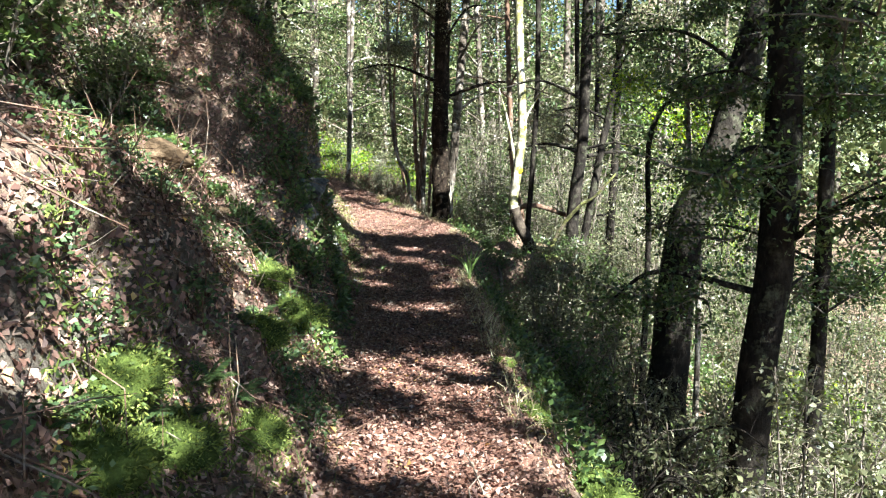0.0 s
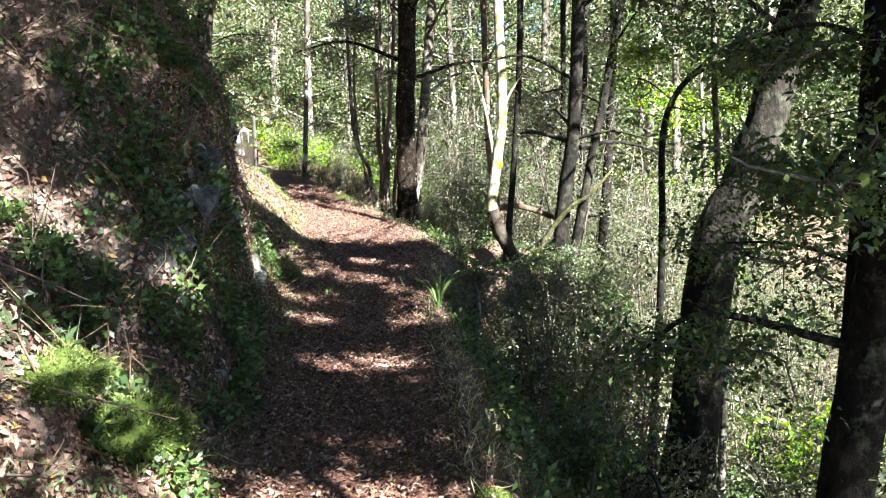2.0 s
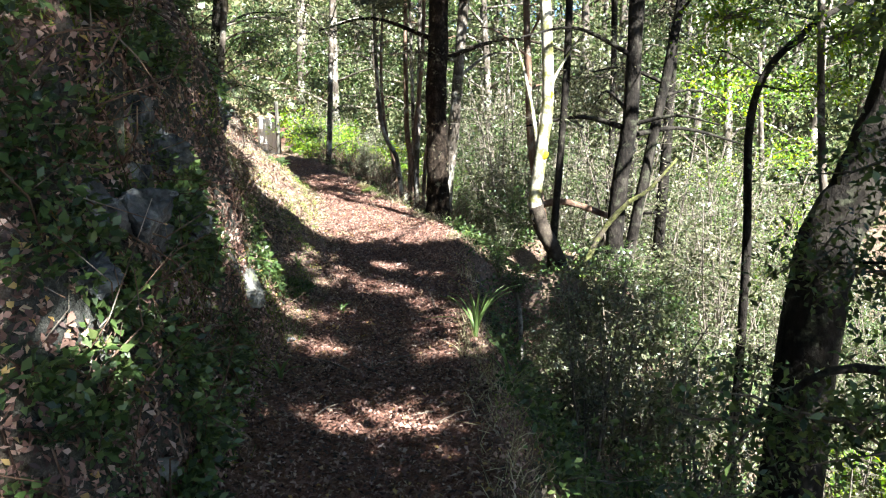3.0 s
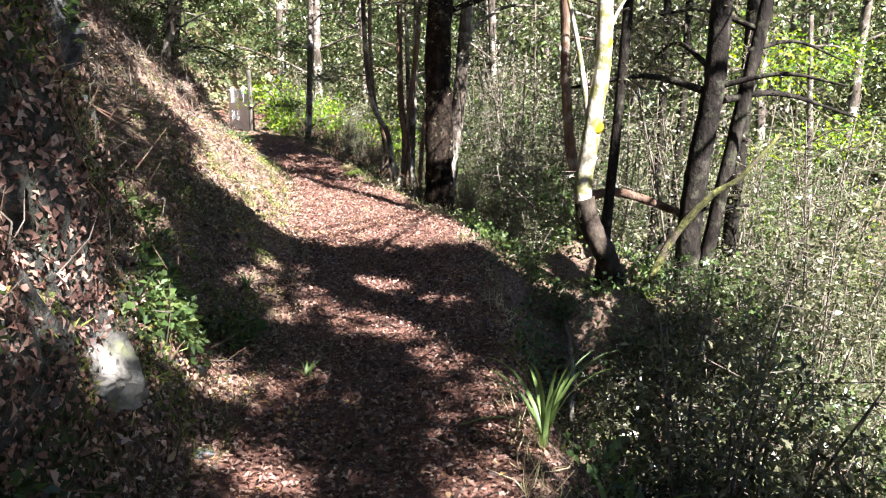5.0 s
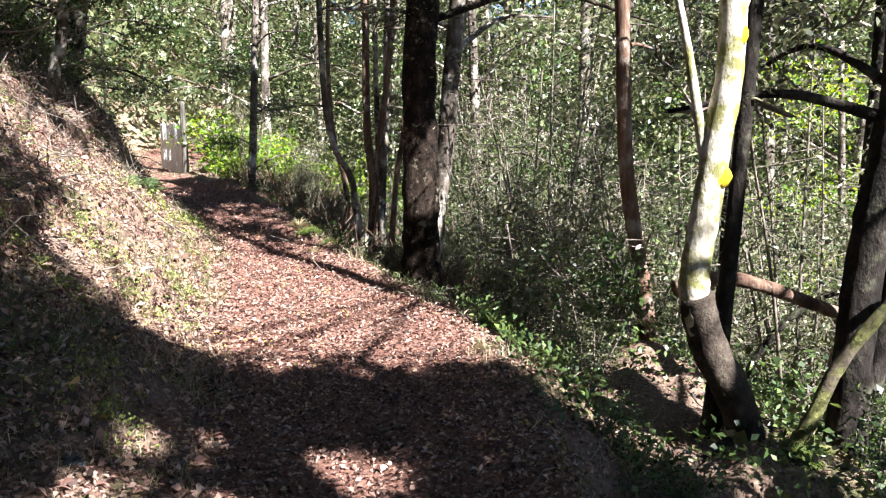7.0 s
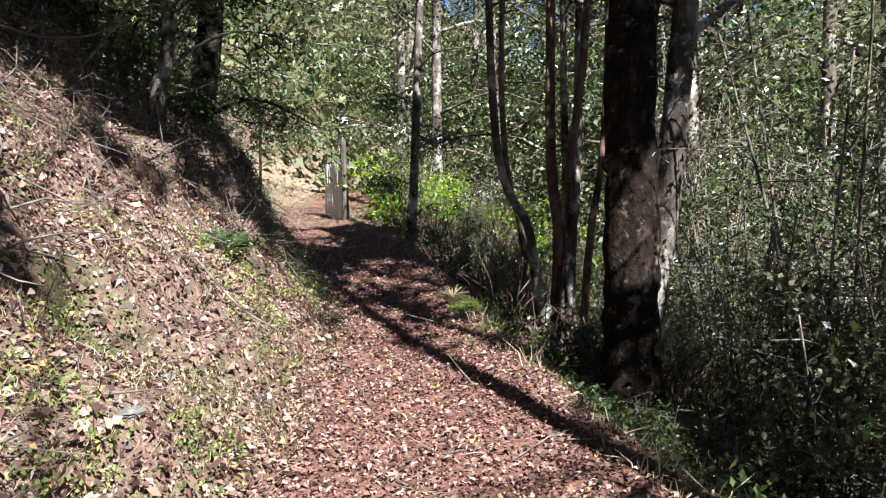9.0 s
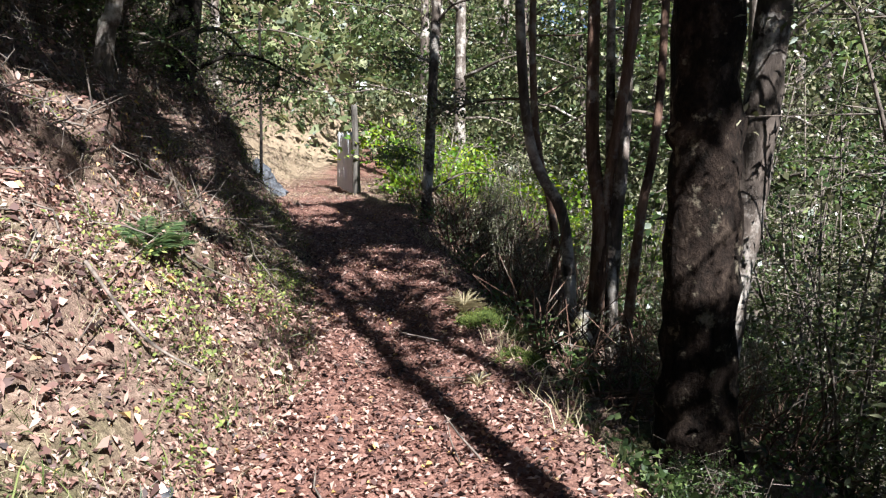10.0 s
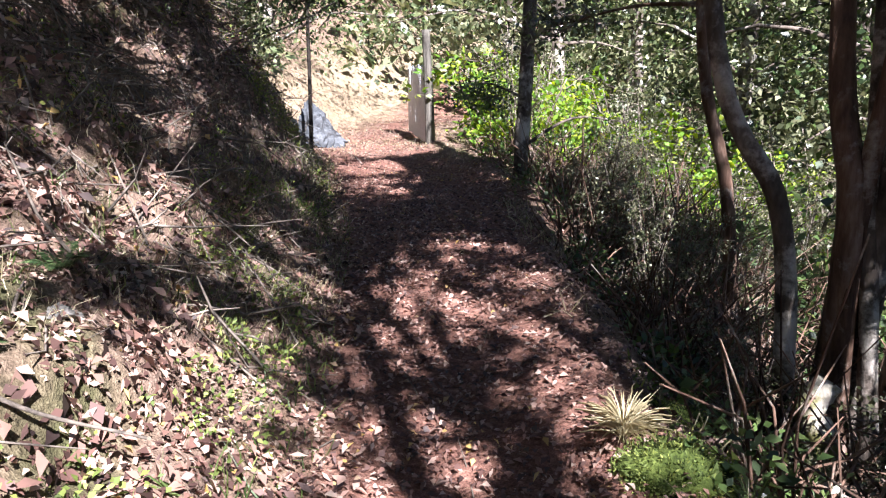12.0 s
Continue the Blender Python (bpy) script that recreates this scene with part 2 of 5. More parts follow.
def finish(name, bm, smooth=True):
    me = bpy.data.meshes.new(name)
    bm.to_mesh(me)
    bm.free()
    if smooth:
        me.polygons.foreach_set("use_smooth", [True] * len(me.polygons))
    return me


def part(name, mesh, material, parent=None, label=""):
    """Links a mesh as one object, under its thing where there is one."""
    ob = new(name, mesh)
    if not mesh.materials:
        mesh.materials.append(MAT[material])
    if parent:
        ob.parent = parent
    return tagged(ob, label)


def thing(name, at, label, category, group=""):
    """An empty at a thing's base, to hold its parts."""
    ob = new(name)
    ob.location = at
    return tagged(ob, label, category, group)


def rand_unit(rng, n):
    return unit(rng.normal(size=(n, 3)))


def clump_leaves(rng, centres, radius, per, length, width, flat=.6, droop=.0):
    """Leaves round many twig ends: places, directions and faces."""
    n = len(centres) * per
    o = rand_unit(rng, n) * (rng.random((n, 1)) ** .5)
    o[:, 2] *= flat
    pos = np.repeat(centres, per, 0) + o * np.repeat(np.broadcast_to(radius, len(centres)), per)[:, None]
    axis = o * .8 + rand_unit(rng, n) * .7 + np.array([0, 0, -droop])
    normal = rand_unit(rng, n) * .8 + np.array([.15, -.2, .75])
    return pos, axis, normal, length * (.6 + .8 * rng.random(n)), width * (.6 + .8 * rng.random(n))
# ---- ground ----
def lerp(table, y):
    """Reads a table of (y, value) rows, eased between rows."""
    if y <= table[0][0]:
        return table[0][1]
    for (a, va), (b, vb) in zip(table, table[1:]):
        if y <= b:
            k = (y - a) / (b - a)
            return va + (vb - va) * k
    return table[-1][1]


PATH_LEFT = [(-8, -.4), (0, -.55), (4, -.6), (6.5, -.9), (7.5, -1.0), (8.6, -1.14), (10, -1.24), (12, -1.28), (14, -1.55), (16, -2.0), (18.3, -2.45), (20, -3.2), (21.5, -3.9), (22.7, -4.5), (25, -5.8), (27, -7.0), (30, -8.2), (34, -9)]
PATH_RIGHT = [(-8, .7), (0, .62), (4.4, .47), (8, .4), (9.5, .34), (12, .35), (14, .3), (15.5, .1), (17, -.6), (18.5, -1.25), (20, -1.75), (21.5, -2.35), (23, -2.85), (24.5, -3.3), (27, -5.1), (30, -6.2), (34, -6.5)]
PATH_Z = [(-8, .05), (0, 0), (6, -.08), (10, -.1), (12, -.04), (15, .14), (17, .36), (19, .52), (21.5, .74), (24.5, .86), (27, 1.1), (30, 1.25), (34, 1.5)]
# height over the path, by distance out from its left edge, for four stretches of the bank
BANK_SHELF = [(0, 0), (.3, .27), (.6, .72), (.85, 1.25), (1.1, 1.62), (1.4, 1.72), (2.2, 1.85), (2.7, 2.6), (3.6, 4.0), (6, 6.0), (14, 11), (40, 22)]
BANK_CLIFF = [(0, 0), (.12, .15), (.24, .75), (.42, 1.6), (.5, 2.2), (.9, 2.9), (1.8, 3.8), (3.6, 5.2), (6, 7.0), (14, 12), (40, 22)]
BANK_FOOT = [(0, 0), (.3, .1), (.8, .5), (1.2, 1.1), (1.9, 2.3), (2.4, 3.1), (3.6, 4.4), (6, 6.6), (14, 12), (40, 22)]
BANK_SLOPE = [(0, 0), (.4, .26), (1.0, .8), (1.8, 1.65), (2.6, 2.4), (3.6, 3.3), (6, 5.4), (14, 11), (40, 22)]
BANK_SPUR = [(0, 0), (.25, .32), (.65, .95), (1.1, 1.7), (1.9, 2.6), (3.6, 3.9), (6, 5.8), (14, 11), (40, 22)]
STRETCHES = [(-8, BANK_SHELF), (5.9, BANK_SHELF), (6.8, BANK_CLIFF), (9.4, BANK_CLIFF), (11.2, BANK_FOOT), (13.0, BANK_SLOPE), (20.5, BANK_SLOPE), (22.3, BANK_SPUR), (23.4, BANK_SPUR), (25.5, BANK_SLOPE), (34, BANK_SLOPE)]
# depth under the path, by distance out from its right edge
DROP_STEEP = [(0, 0), (.15, -.12), (.5, -.75), (1.2, -1.6), (2.5, -2.7), (5, -4.2), (9, -5.4), (16, -5.0), (26, -1.0), (45, 9), (70, 22)]
DROP_KNOLL = [(0, 0), (.2, -.1), (.6, -.35), (1.4, -.25), (2.0, -.45), (3.0, -1.4), (5, -3.2), (9, -5.0), (16, -5.0), (26, -1.0), (45, 9), (70, 22)]
DROP_FAR = [(0, 0), (.2, .02), (.5, -.1), (1.2, -.35), (2.5, -1.0), (5, -2.2), (9, -3.6), (16, -4.4), (26, -1.0), (45, 9), (70, 22)]
DROP_EDGE = [(0, 0), (.15, -.06), (.4, -.42), (.8, -.75), (1.4, -.85), (2.5, -1.3), (5, -2.4), (9, -3.6), (16, -4.4), (26, -1.0), (45, 9), (70, 22)]
DROP_NOTCH = [(0, 0), (.1, -.15), (.28, -1.0), (.7, -1.7), (1.4, -1.9), (2.5, -2.7), (5, -4.2), (9, -5.4), (16, -5.0), (26, -1.0), (45, 9), (70, 22)]
DROPS = [(-8, DROP_STEEP), (10.2, DROP_STEEP), (11.0, DROP_NOTCH), (12.6, DROP_NOTCH), (13.4, DROP_KNOLL), (15.2, DROP_KNOLL), (17, DROP_STEEP), (18.6, DROP_EDGE), (21.4, DROP_EDGE), (23.5, DROP_FAR), (34, DROP_FAR)]


def blend(rows, y, d):
    if y <= rows[0][0]:
        return lerp(rows[0][1], d)
    for (a, ta), (b, tb) in zip(rows, rows[1:]):
        if y <= b:
            k = (y - a) / (b - a)
            k = k * k * (3 - 2 * k)
            return lerp(ta, d) * (1 - k) + lerp(tb, d) * k
    return lerp(rows[-1][1], d)


def base_height(x, y):
    left, right, z = lerp(PATH_LEFT, y), lerp(PATH_RIGHT, y), lerp(PATH_Z, y)
    if x < left:
        return z + blend(STRETCHES, y, left - x)
    if x > right:
        return z + blend(DROPS, y, x - right)
    u = (x - left) / (right - left)
    return z - .05 * math.sin(math.pi * u)


def wobble(x, y, z, near):
    """Lumps of the ground; small on the trodden path."""
    p = Vector((x, y, z))
    big = noise.noise(p * .9) * .2 + noise.noise(p * 2.3) * .15
    small = noise.noise(p * 5.5) * .075 + noise.noise(p * 12) * .04
    return (big + small) * near + noise.noise(p * 7) * .012 + noise.noise(p * 2) * .02


def build_ground():
    ys = [-14 + .5 * k for k in range(20)] + [-4 + .1 * k for k in range(341)] + [30.4 + .6 * k for k in range(40)] + [58, 64, 72, 82, 100, 130]
    out_l = [.08 * k for k in range(1, 46)] + [3.9, 4.4, 5, 5.7, 6.5, 7.5, 9, 11, 14, 18, 24, 32, 45, 70, 110]
    out_r = [.1 * k for k in range(1, 36)] + [3.9, 4.4, 5, 5.7, 6.5, 7.5, 9, 11, 14, 18, 22, 26, 32, 40, 50, 62, 80, 110]
    across = 12
    co, worn, rocky, clay = [], [], [], []
    for y in ys:
        left, right, z0 = lerp(PATH_LEFT, y), lerp(PATH_RIGHT, y), lerp(PATH_Z, y)
        cols = [left - d for d in reversed(out_l)] + [left + (right - left) * k / across for k in range(across + 1)] + [right + d for d in out_r]
        for x in cols:
            h = base_height(x, y)
            e = .06
            sx = (base_height(x + e, y) - base_height(x - e, y)) / (2 * e)
            d = max(left - x, x - right, 0)
            near = min(1, .12 + d * 1.5)
            rise = max(0, y - 34) * .22
            n = Vector((-sx, 0, 1)).normalized()
            p = Vector((x, y, h + rise))
            p += n * wobble(x, y, h, near)
            cliff = max(0, 1 - abs(y - 8) / 2.8) * min(1, max(0, (left - x) * 3)) * max(0, 1 - (left - x) / 3)
            if cliff > 0:
                q = p * 1.7
                p += n * cliff * (.22 * noise.noise(q) - .05 + .2 * (round(noise.noise(p * 3.1) * 3) / 3))
            face = min(1, max(0, (left - x) * 2.5)) * max(0, 1 - (left - x) / 2.4) * min(1, max(0, (6.6 - y) * 1.5))
            if face > 0:
                p += n * face * (.16 * noise.noise(p * 2.6) + .1 * abs(noise.noise(p * 5.2)) - .12 * max(0, noise.noise(p * 3.7 + Vector((4, 9, 2)))))
            co.append(p)
            clay.append(min(1, max(0, (y - 26.6) * .8)) * min(1, max(0, (left - x) * 1.2 + .9 + noise.noise(p * 1.3) * .5)) * max(0, 1 - max(0, left - x - 1.1) / .9))
            w = min(1, max(0, .5 + min(x - left, right - x) * 3.2 + noise.noise(p * 2.5) * .5))
            worn.append(w)
            rocky.append(min(1, max(0, (abs(sx) - 1.3) * .8 + noise.noise(p * 2) * .5)))
    nc = len(out_l) + len(out_r) + across + 1
    r, c = np.meshgrid(np.arange(len(ys) - 1), np.arange(nc - 1), indexing="ij")
    i = r * nc + c
    faces = np.stack([i, i + 1, i + nc + 1, i + nc], -1)
    me = quick_mesh("ground", np.array(co), faces, 4)
    for label, values in (("worn", worn), ("rocky", rocky), ("clay", clay)):
        me.attributes.new(label, "FLOAT", "POINT").data.foreach_set("value", values)
    me.polygons.foreach_set("use_smooth", [True] * len(me.polygons))
    me.materials.append(MAT["ground"])
    ob = tagged(new("ground", me), "brown forest floor of leaf litter, soil and moss with a worn walking track", "ground", kind="structure")
    return ob, np.array(co), faces.reshape(-1, 4)


from mathutils.bvhtree import BVHTree

ground, GROUND_CO, GROUND_FACES = build_ground()
GROUND_TREE = BVHTree.FromPolygons([Vector(v) for v in GROUND_CO], GROUND_FACES.tolist())
quad = GROUND_CO[GROUND_FACES]
QUAD_MID = quad.mean(1)
cross = np.cross(quad[:, 2] - quad[:, 0], quad[:, 3] - quad[:, 1])
QUAD_AREA = np.linalg.norm(cross, axis=1) / 2
QUAD_NORMAL = unit(cross)
QUAD_LEFT = np.interp(QUAD_MID[:, 1], *zip(*PATH_LEFT)) - QUAD_MID[:, 0]
QUAD_RIGHT = QUAD_MID[:, 0] - np.interp(QUAD_MID[:, 1], *zip(*PATH_RIGHT))


def ground_z(x, y):
    hit = GROUND_TREE.ray_cast(Vector((x, y, 80)), Vector((0, 0, -1)))
    return hit[0].z if hit[0] else 0.0


def scatter(rng, count, weight):
    """Random places on the ground and its slope there, by a weight for every face."""
    w = np.maximum(weight, 0) * QUAD_AREA
    pick = rng.choice(len(w), count, p=w / w.sum())
    u, v = rng.random((count, 1)), rng.random((count, 1))
    q = quad[pick]
    pos = (q[:, 0] * (1 - u) + q[:, 1] * u) * (1 - v) + (q[:, 3] * (1 - u) + q[:, 2] * u) * v
    return pos, QUAD_NORMAL[pick]


def patchy(points, scale, seed):
    """Soft random patches, 0 to 1."""
    o = Vector((seed * 11.3, seed * 7.1, seed * 3.7))
    return np.array([.5 + .5 * noise.noise(Vector(p) * scale + o) for p in points])


# ---- sunlit spots: crowns are cut open towards the sun for them, as x, y, height over the ground, radius ----
GAPS = [(x, y, 0, r) for x, y, r in [
        # the shelf and its face
        (-1.45, 2.6, .22), (-1.6, 3.3, .28), (-1.9, 5.5, .36), (-1.7, 4.5, .28), (-2.0, 5.0, .32), (-2.2, 3.8, .3), (-1.65, 3.7, .2), (-1.75, 5.95, .28), (-2.3, 4.6, .25), (-1.3, 5.7, .2), (-1.35, 5.45, .2), (-1.2, 2.6, .22), (-1.2, 2.15, .22), (-1.05, 2.65, .2), (-.95, 3.25, .16), (-1.2, 4.3, .14), (-1.35, 2.85, .14), (-1.45, 5.05, .2), (-1.25, 4.75, .15),
        # the track up to the bluff
        (-.3, 5.5, .38), (.1, 5.2, .44), (.35, 4.95, .34), (0, 5.4, .4), (-.9, 5.4, .2), (-1, 4.8, .16), (-.2, 3.8, .38), (.2, 3.65, .38), (-.35, 4.05, .16), (-.7, 3.55, .14), (.75, 3.75, .3), (.5, 5.7, .13), (.5, 4.3, .15),
        (-.02, 7.95, .17), (-.15, 8.15, .14), (-.58, 8.0, .15), (.75, 7.7, .12), (-.43, 11.6, .16), (.05, 10.75, .16), (-1.2, 10.5, .14), (-.85, 10.75, .15), (-.93, 13.0, .18), (.02, 9.4, .12), (.2, 10.55, .2), (-.84, 9.54, .14), (.17, 9.4, .1), (-.05, 9.46, .1), (-.07, 11.05, .14), (-.68, 12.88, .2), (-1.57, 12.95, .15), (-1.2, 12.6, .14), (-.9, 12.1, .12), (-.4, 11.8, .14), (-1.63, 12.4, .2), (-1.22, 11.8, .14), (-.5, 13.0, .15), (-.1, 12.4, .1),
        # the sunny bend
        (-.6, 15.5, .8), (-1.5, 15.3, .7), (-2.2, 15.6, 1.0), (-2.7, 16.8, 1.0), (-1.5, 16.6, .9), (-2.0, 17.5, .5), (.2, 15.0, .5), (-3.1, 16.5, .6), (-2.9, 18.3, .42), (-3.3, 17.6, .6), (-1.4, 18.4, .3), (-2.35, 19.0, .3), (-2.7, 20.4, .25), (-3.0, 21.6, .15), (-2.05, 20.1, .16), (-3.5, 20.6, .18), (-4.1, 18.2, .3), (-3.9, 19.2, .22), (-4.2, 17.2, .35), (-3.7, 16.8, .5), (-1.0, 17.2, .5), (-.9, 16.3, .5), (-2.3, 18.5, .25), (-1.9, 19.6, .2), (-2.75, 19.8, .28), (-3.7, 19.0, .28), (-3.1, 19.0, .28), (-3.85, 19.6, .2), (-3.4, 19.9, .18), (-3.0, 20.9, .16), (-2.3, 20.9, .15), (-4.2, 21.4, .13), (-4.6, 22.2, .1), (-4.4, 20.4, .13), (-5.0, 21.0, .12), (-3.9, 21.0, .1), (-4.9, 19.6, .12), (-2.1, 18.4, .3), (-1.6, 19.2, .2), (-3.05, 17.6, .4), (-1.5, 17.8, .3),
        (-4.9, 24.5, .3), (-6.5, 28.3, 1.6), (-7.5, 29.8, 1.8), (-8, 32, 2), (-9.3, 33, 2), (-5.4, 25.4, .4), (-5.5, 27.6, .7), (1.7, 13.85, .55), (2.2, 14.1, .5), (1.6, 16, .9)]]
GAPS += [(1.4, 13.8, 1.2, 0.5), (1.45, 13.8, 2.2, 0.5), (2.5, 14.2, 1.2, 0.7), (2.6, 16.4, 2, 0.7), (3.2, 18.2, 3, 0.9), (0.6, 21.6, 2, 1.0), (-2.6, 27, 1.5, 1.8), (-1, 27, 2, 1.5), (-2, 28.5, 3, 1.5), (-3.5, 29, 3, 1.5), (1, 28, 4, 1.8), (-5, 31, 4, 1.8), (-1, 32, 5, 2), (5, 13.5, 3, 1.0), (3.6, 22, 4, 2), (0, 25, 3, 1.6), (2.2, 11.6, 1.6, 0.7), (5.5, 7, -0.5, 1.2), (6, 11, 0, 1.4), (-2, 23, 0.6, 0.7), (-1.5, 22, 0.6, 0.5), (-2.6, 24.8, 0.6, 0.7), (-1.6, 24.5, 1.2, 0.7), (-0.6, 20, 0.3, 0.5), (-0.3, 19.8, 0.5, 0.4), (-1.2, 19.6, 0, 0.3), (-4.4, 24.0, 0, 0.2), (-5.2, 25.6, 0, 0.4), (-5.7, 28.2, 0.6, 0.6), (-6.2, 29.2, 0.8, 0.6)]
GAPS += [(1.2, 15.5, 0, .4), (1.8, 16.3, .3, .4), (2.2, 15.2, .2, .4), (1.3, 16.8, 0, .4), (2.6, 16.6, .5, .5), (.9, 16.2, 0, .3), (2, 17.2, .6, .4)]
GAPS += [(-1.5, 9.25, -.3, .26), (-1.4, 8.3, .1, .16), (.4, 9.7, .4, .3), (.12, 18.1, .6, .25), (-.3, 17.65, .5, .3), (-.8, 20.7, .3, .3), (-1.1, 19.6, .2, .3), (-1.8, 10.2, 0, .08), (-2.1, 11.4, 0, .12), (-1.5, 10.0, 0, .1), (-2.3, 12.2, 0, .12), (-2.6, 4.6, 1.0, .3), (-2.5, 5.7, 1.2, .25), (-1.2, 6.5, 0, .13), (-3.5, 20.2, 0, .25), (-3.1, 20.4, 0, .2), (-3.6, 18.4, 0, .3), (-4.0, 20.0, 0, .16), (-1.15, 9.7, 0, .1)]
GAP_AT = np.array([(x, y, base_height(x, y) + h) for x, y, h, r in GAPS])
GAP_R = np.array([g[3] for g in GAPS])


def shades_nothing(c, margin=.2):
    """True for sprays or leaves (n, 3) that leave the openings to the sun."""
    s = np.array(SUN_TOWARDS)
    rel = c[:, None] - GAP_AT[None]
    along = rel @ s
    off = np.linalg.norm(rel - along[..., None] * s, axis=-1)
    return ~((off < GAP_R + margin) & (along > .8)).any(1)


# ---- trees ----
def tree(name, points, r0, r1, bark, label, limbs=(), crown=None, sides=12, seed=1, gnarl=.12, flare=.6, foot=True):
    """A tree: trunk line in world metres, limbs as (start fraction, end offset, radius), crown as (leaf kind, twig ends, ...)."""
    pts = [Vector(p) for p in points]
    if foot:
        pts[0].z = ground_z(pts[0].x, pts[0].y) - .12
    base = pts[0].copy()
    rng = np.random.default_rng(seed)
    root = thing(name, base, label, "tree", "trees of the forest")
    pts = [p - base for p in pts]
    part("trunk", trunk_mesh("trunk", pts, r0, r1, sides, gnarl, flare, seed=seed), bark, root)
    line = smooth_line(pts, 12)
    ends = []
    for at, offset, r in limbs:
        a = line[min(len(line) - 1, int(at * (len(line) - 1)))]
        o = Vector(offset)
        mid = a + o * .5 + Vector((rng.normal() * .1, rng.normal() * .1, .12 * o.length + rng.normal() * .05))
        part("limb", trunk_mesh("limb", [a, mid, a + o], r, r * .3, 7 if foot else 5, .15, .2, 5 if foot else 3, seed + at * 9), bark, root)
        for k in range(5):
            ends.append(a + o * (.45 + .14 * k))
    if crown:
        kind, per_end, spread, per, radius, leaf = crown
        e = np.array([tuple(v) for v in ends])
        c = np.repeat(e, per_end, 0) + rand_unit(rng, len(e) * per_end) * rng.random((len(e) * per_end, 1)) * spread * np.array([1, 1, .55])
        src = np.repeat(e, per_end, 0)
        if foot:
            keep = shades_nothing(c + np.array(base))
            c, src = c[keep], src[keep]
        part("crown", leaf_mesh("crown", *clump_leaves(rng, c, radius, per, leaf, leaf * .55)), kind, root)
        mid = (src + c) / 2 + rng.normal(size=c.shape) * .06
        if foot:
            tagged(part("twig_growth", tube_mesh("twig_growth", np.stack([src, mid, c], 1), np.tile([.014, .009, .004], (len(c), 1)), 3), "twig", root), kind="stuff")
    return root


def ring_limbs(rng, n, lo, hi, reach, rise, r):
    out = []
    for k in range(n):
        w = k * 2.4 + rng.random()
        s = reach * (.6 + .7 * rng.random())
        out.append((lo + (hi - lo) * (k + rng.random()) / n, (math.cos(w) * s, math.sin(w) * s, rise * (rng.random() - .2)), r * (.7 + .6 * rng.random())))
    return out


rng = np.random.default_rng(5)
tree("beech_tree", [(3.0, 7.05, -2.4), (3.1, 7.07, -.8), (3.27, 7.07, .9), (3.25, 7.07, 3), (3.4, 7.3, 7.5)], .2, .13, "bark_dark", "tall dark-barked beech tree growing below the track edge",
     ring_limbs(rng, 13, .36, .98, 1.7, .8, .03), ("beech", 7, .75, 42, .33, .06), seed=2)
tree("beech_tree", [(4.15, 8, -3), (4.2, 8, -.5), (4.16, 8, 3.2), (4.3, 8.2, 7)], .1, .06, "bark_dark", "slender dark beech tree on the steep slope",
     ring_limbs(rng, 11, .34, .98, 1.5, .7, .02), ("beech", 6, .7, 42, .3, .06), seed=3)
tree("beech_tree", [(3.0, 9.8, -2), (3.26, 9.9, .33), (3.6, 9.9, 1.3), (3.95, 9.95, 2.5), (5.0, 10.2, 6.5)], .27, .17, "bark_dark", "thick leaning dark beech trunk over the gully",
     ring_limbs(rng, 6, .7, .99, 2.0, .9, .05), ("beech", 7, .9, 42, .35, .06), seed=4)
tree("sapling", [(3.8, 10.6, -2.5), (3.75, 10.6, 0), (3.57, 10.6, 1.4), (3.44, 10.6, 3.3), (3.5, 10.7, 5)], .045, .025, "bark_mottled", "thin crooked grey sapling below the track",
     ring_limbs(rng, 6, .6, .98, .9, .5, .012), ("beech", 5, .45, 32, .25, .055), seed=5)
tree("sapling", [(3.1, 11.1, -2), (3.14, 11.1, .2), (3.12, 11.1, 1.9), (3.6, 11.1, 2.6), (4.3, 11.2, 3.0)], .05, .025, "bark_dark", "thin bowed sapling with bright leaves",
     ring_limbs(rng, 7, .5, .98, .9, .5, .012), ("lime", 6, .5, 50, .28, .045), seed=6)
pale_tree = tree("pale_tree", [(1.72, 13.8, -.3), (1.62, 13.8, .02), (1.45, 13.8, .33), (1.33, 13.8, .69), (1.37, 13.8, 1.12), (1.44, 13.8, 1.66), (1.48, 13.8, 2.32), (1.4, 13.85, 4.5), (1.5, 14, 7.5)], .1, .07, "bark_pale", "pale-barked tree with mossy streaks and a bent dark foot",
     [(.55, (-.35, .1, 1.6), .035), (.62, (.4, .1, 1.2), .03), (.9, (1.6, -.6, .9), .03), (.94, (-1.4, .8, 1), .03), (.98, (.5, 1.6, 1), .03)], ("olive", 6, .8, 32, .32, .055), seed=7, flare=.3)
# separate foot piece in darker bark than the trunk
part("foot", trunk_mesh("foot", [Vector(q) - pale_tree.location for q in ((1.74, 13.8, -.35), (1.62, 13.8, .02), (1.45, 13.8, .33), (1.345, 13.8, .66))], .112, .102, 12, .16, .3, seed=7), "bark_foot", pale_tree, "dark bark at the bent foot")
for h, x, r in ((1.36, 1.43, .09), (2.15, 1.5, .075)):
    bm = bmesh.new()
    bmesh.ops.create_icosphere(bm, subdivisions=2, radius=r)
    for v in bm.verts:
        v.co = Vector((v.co.x * .75, v.co.y * .3, v.co.z * .75)) * (1 + .3 * noise.noise(v.co * 25)) + Vector((x, 13.742, h)) - pale_tree.location
    part("lichen_patch", finish("lichen_patch", bm), "lichen", pale_tree, "orange-yellow lichen patch")
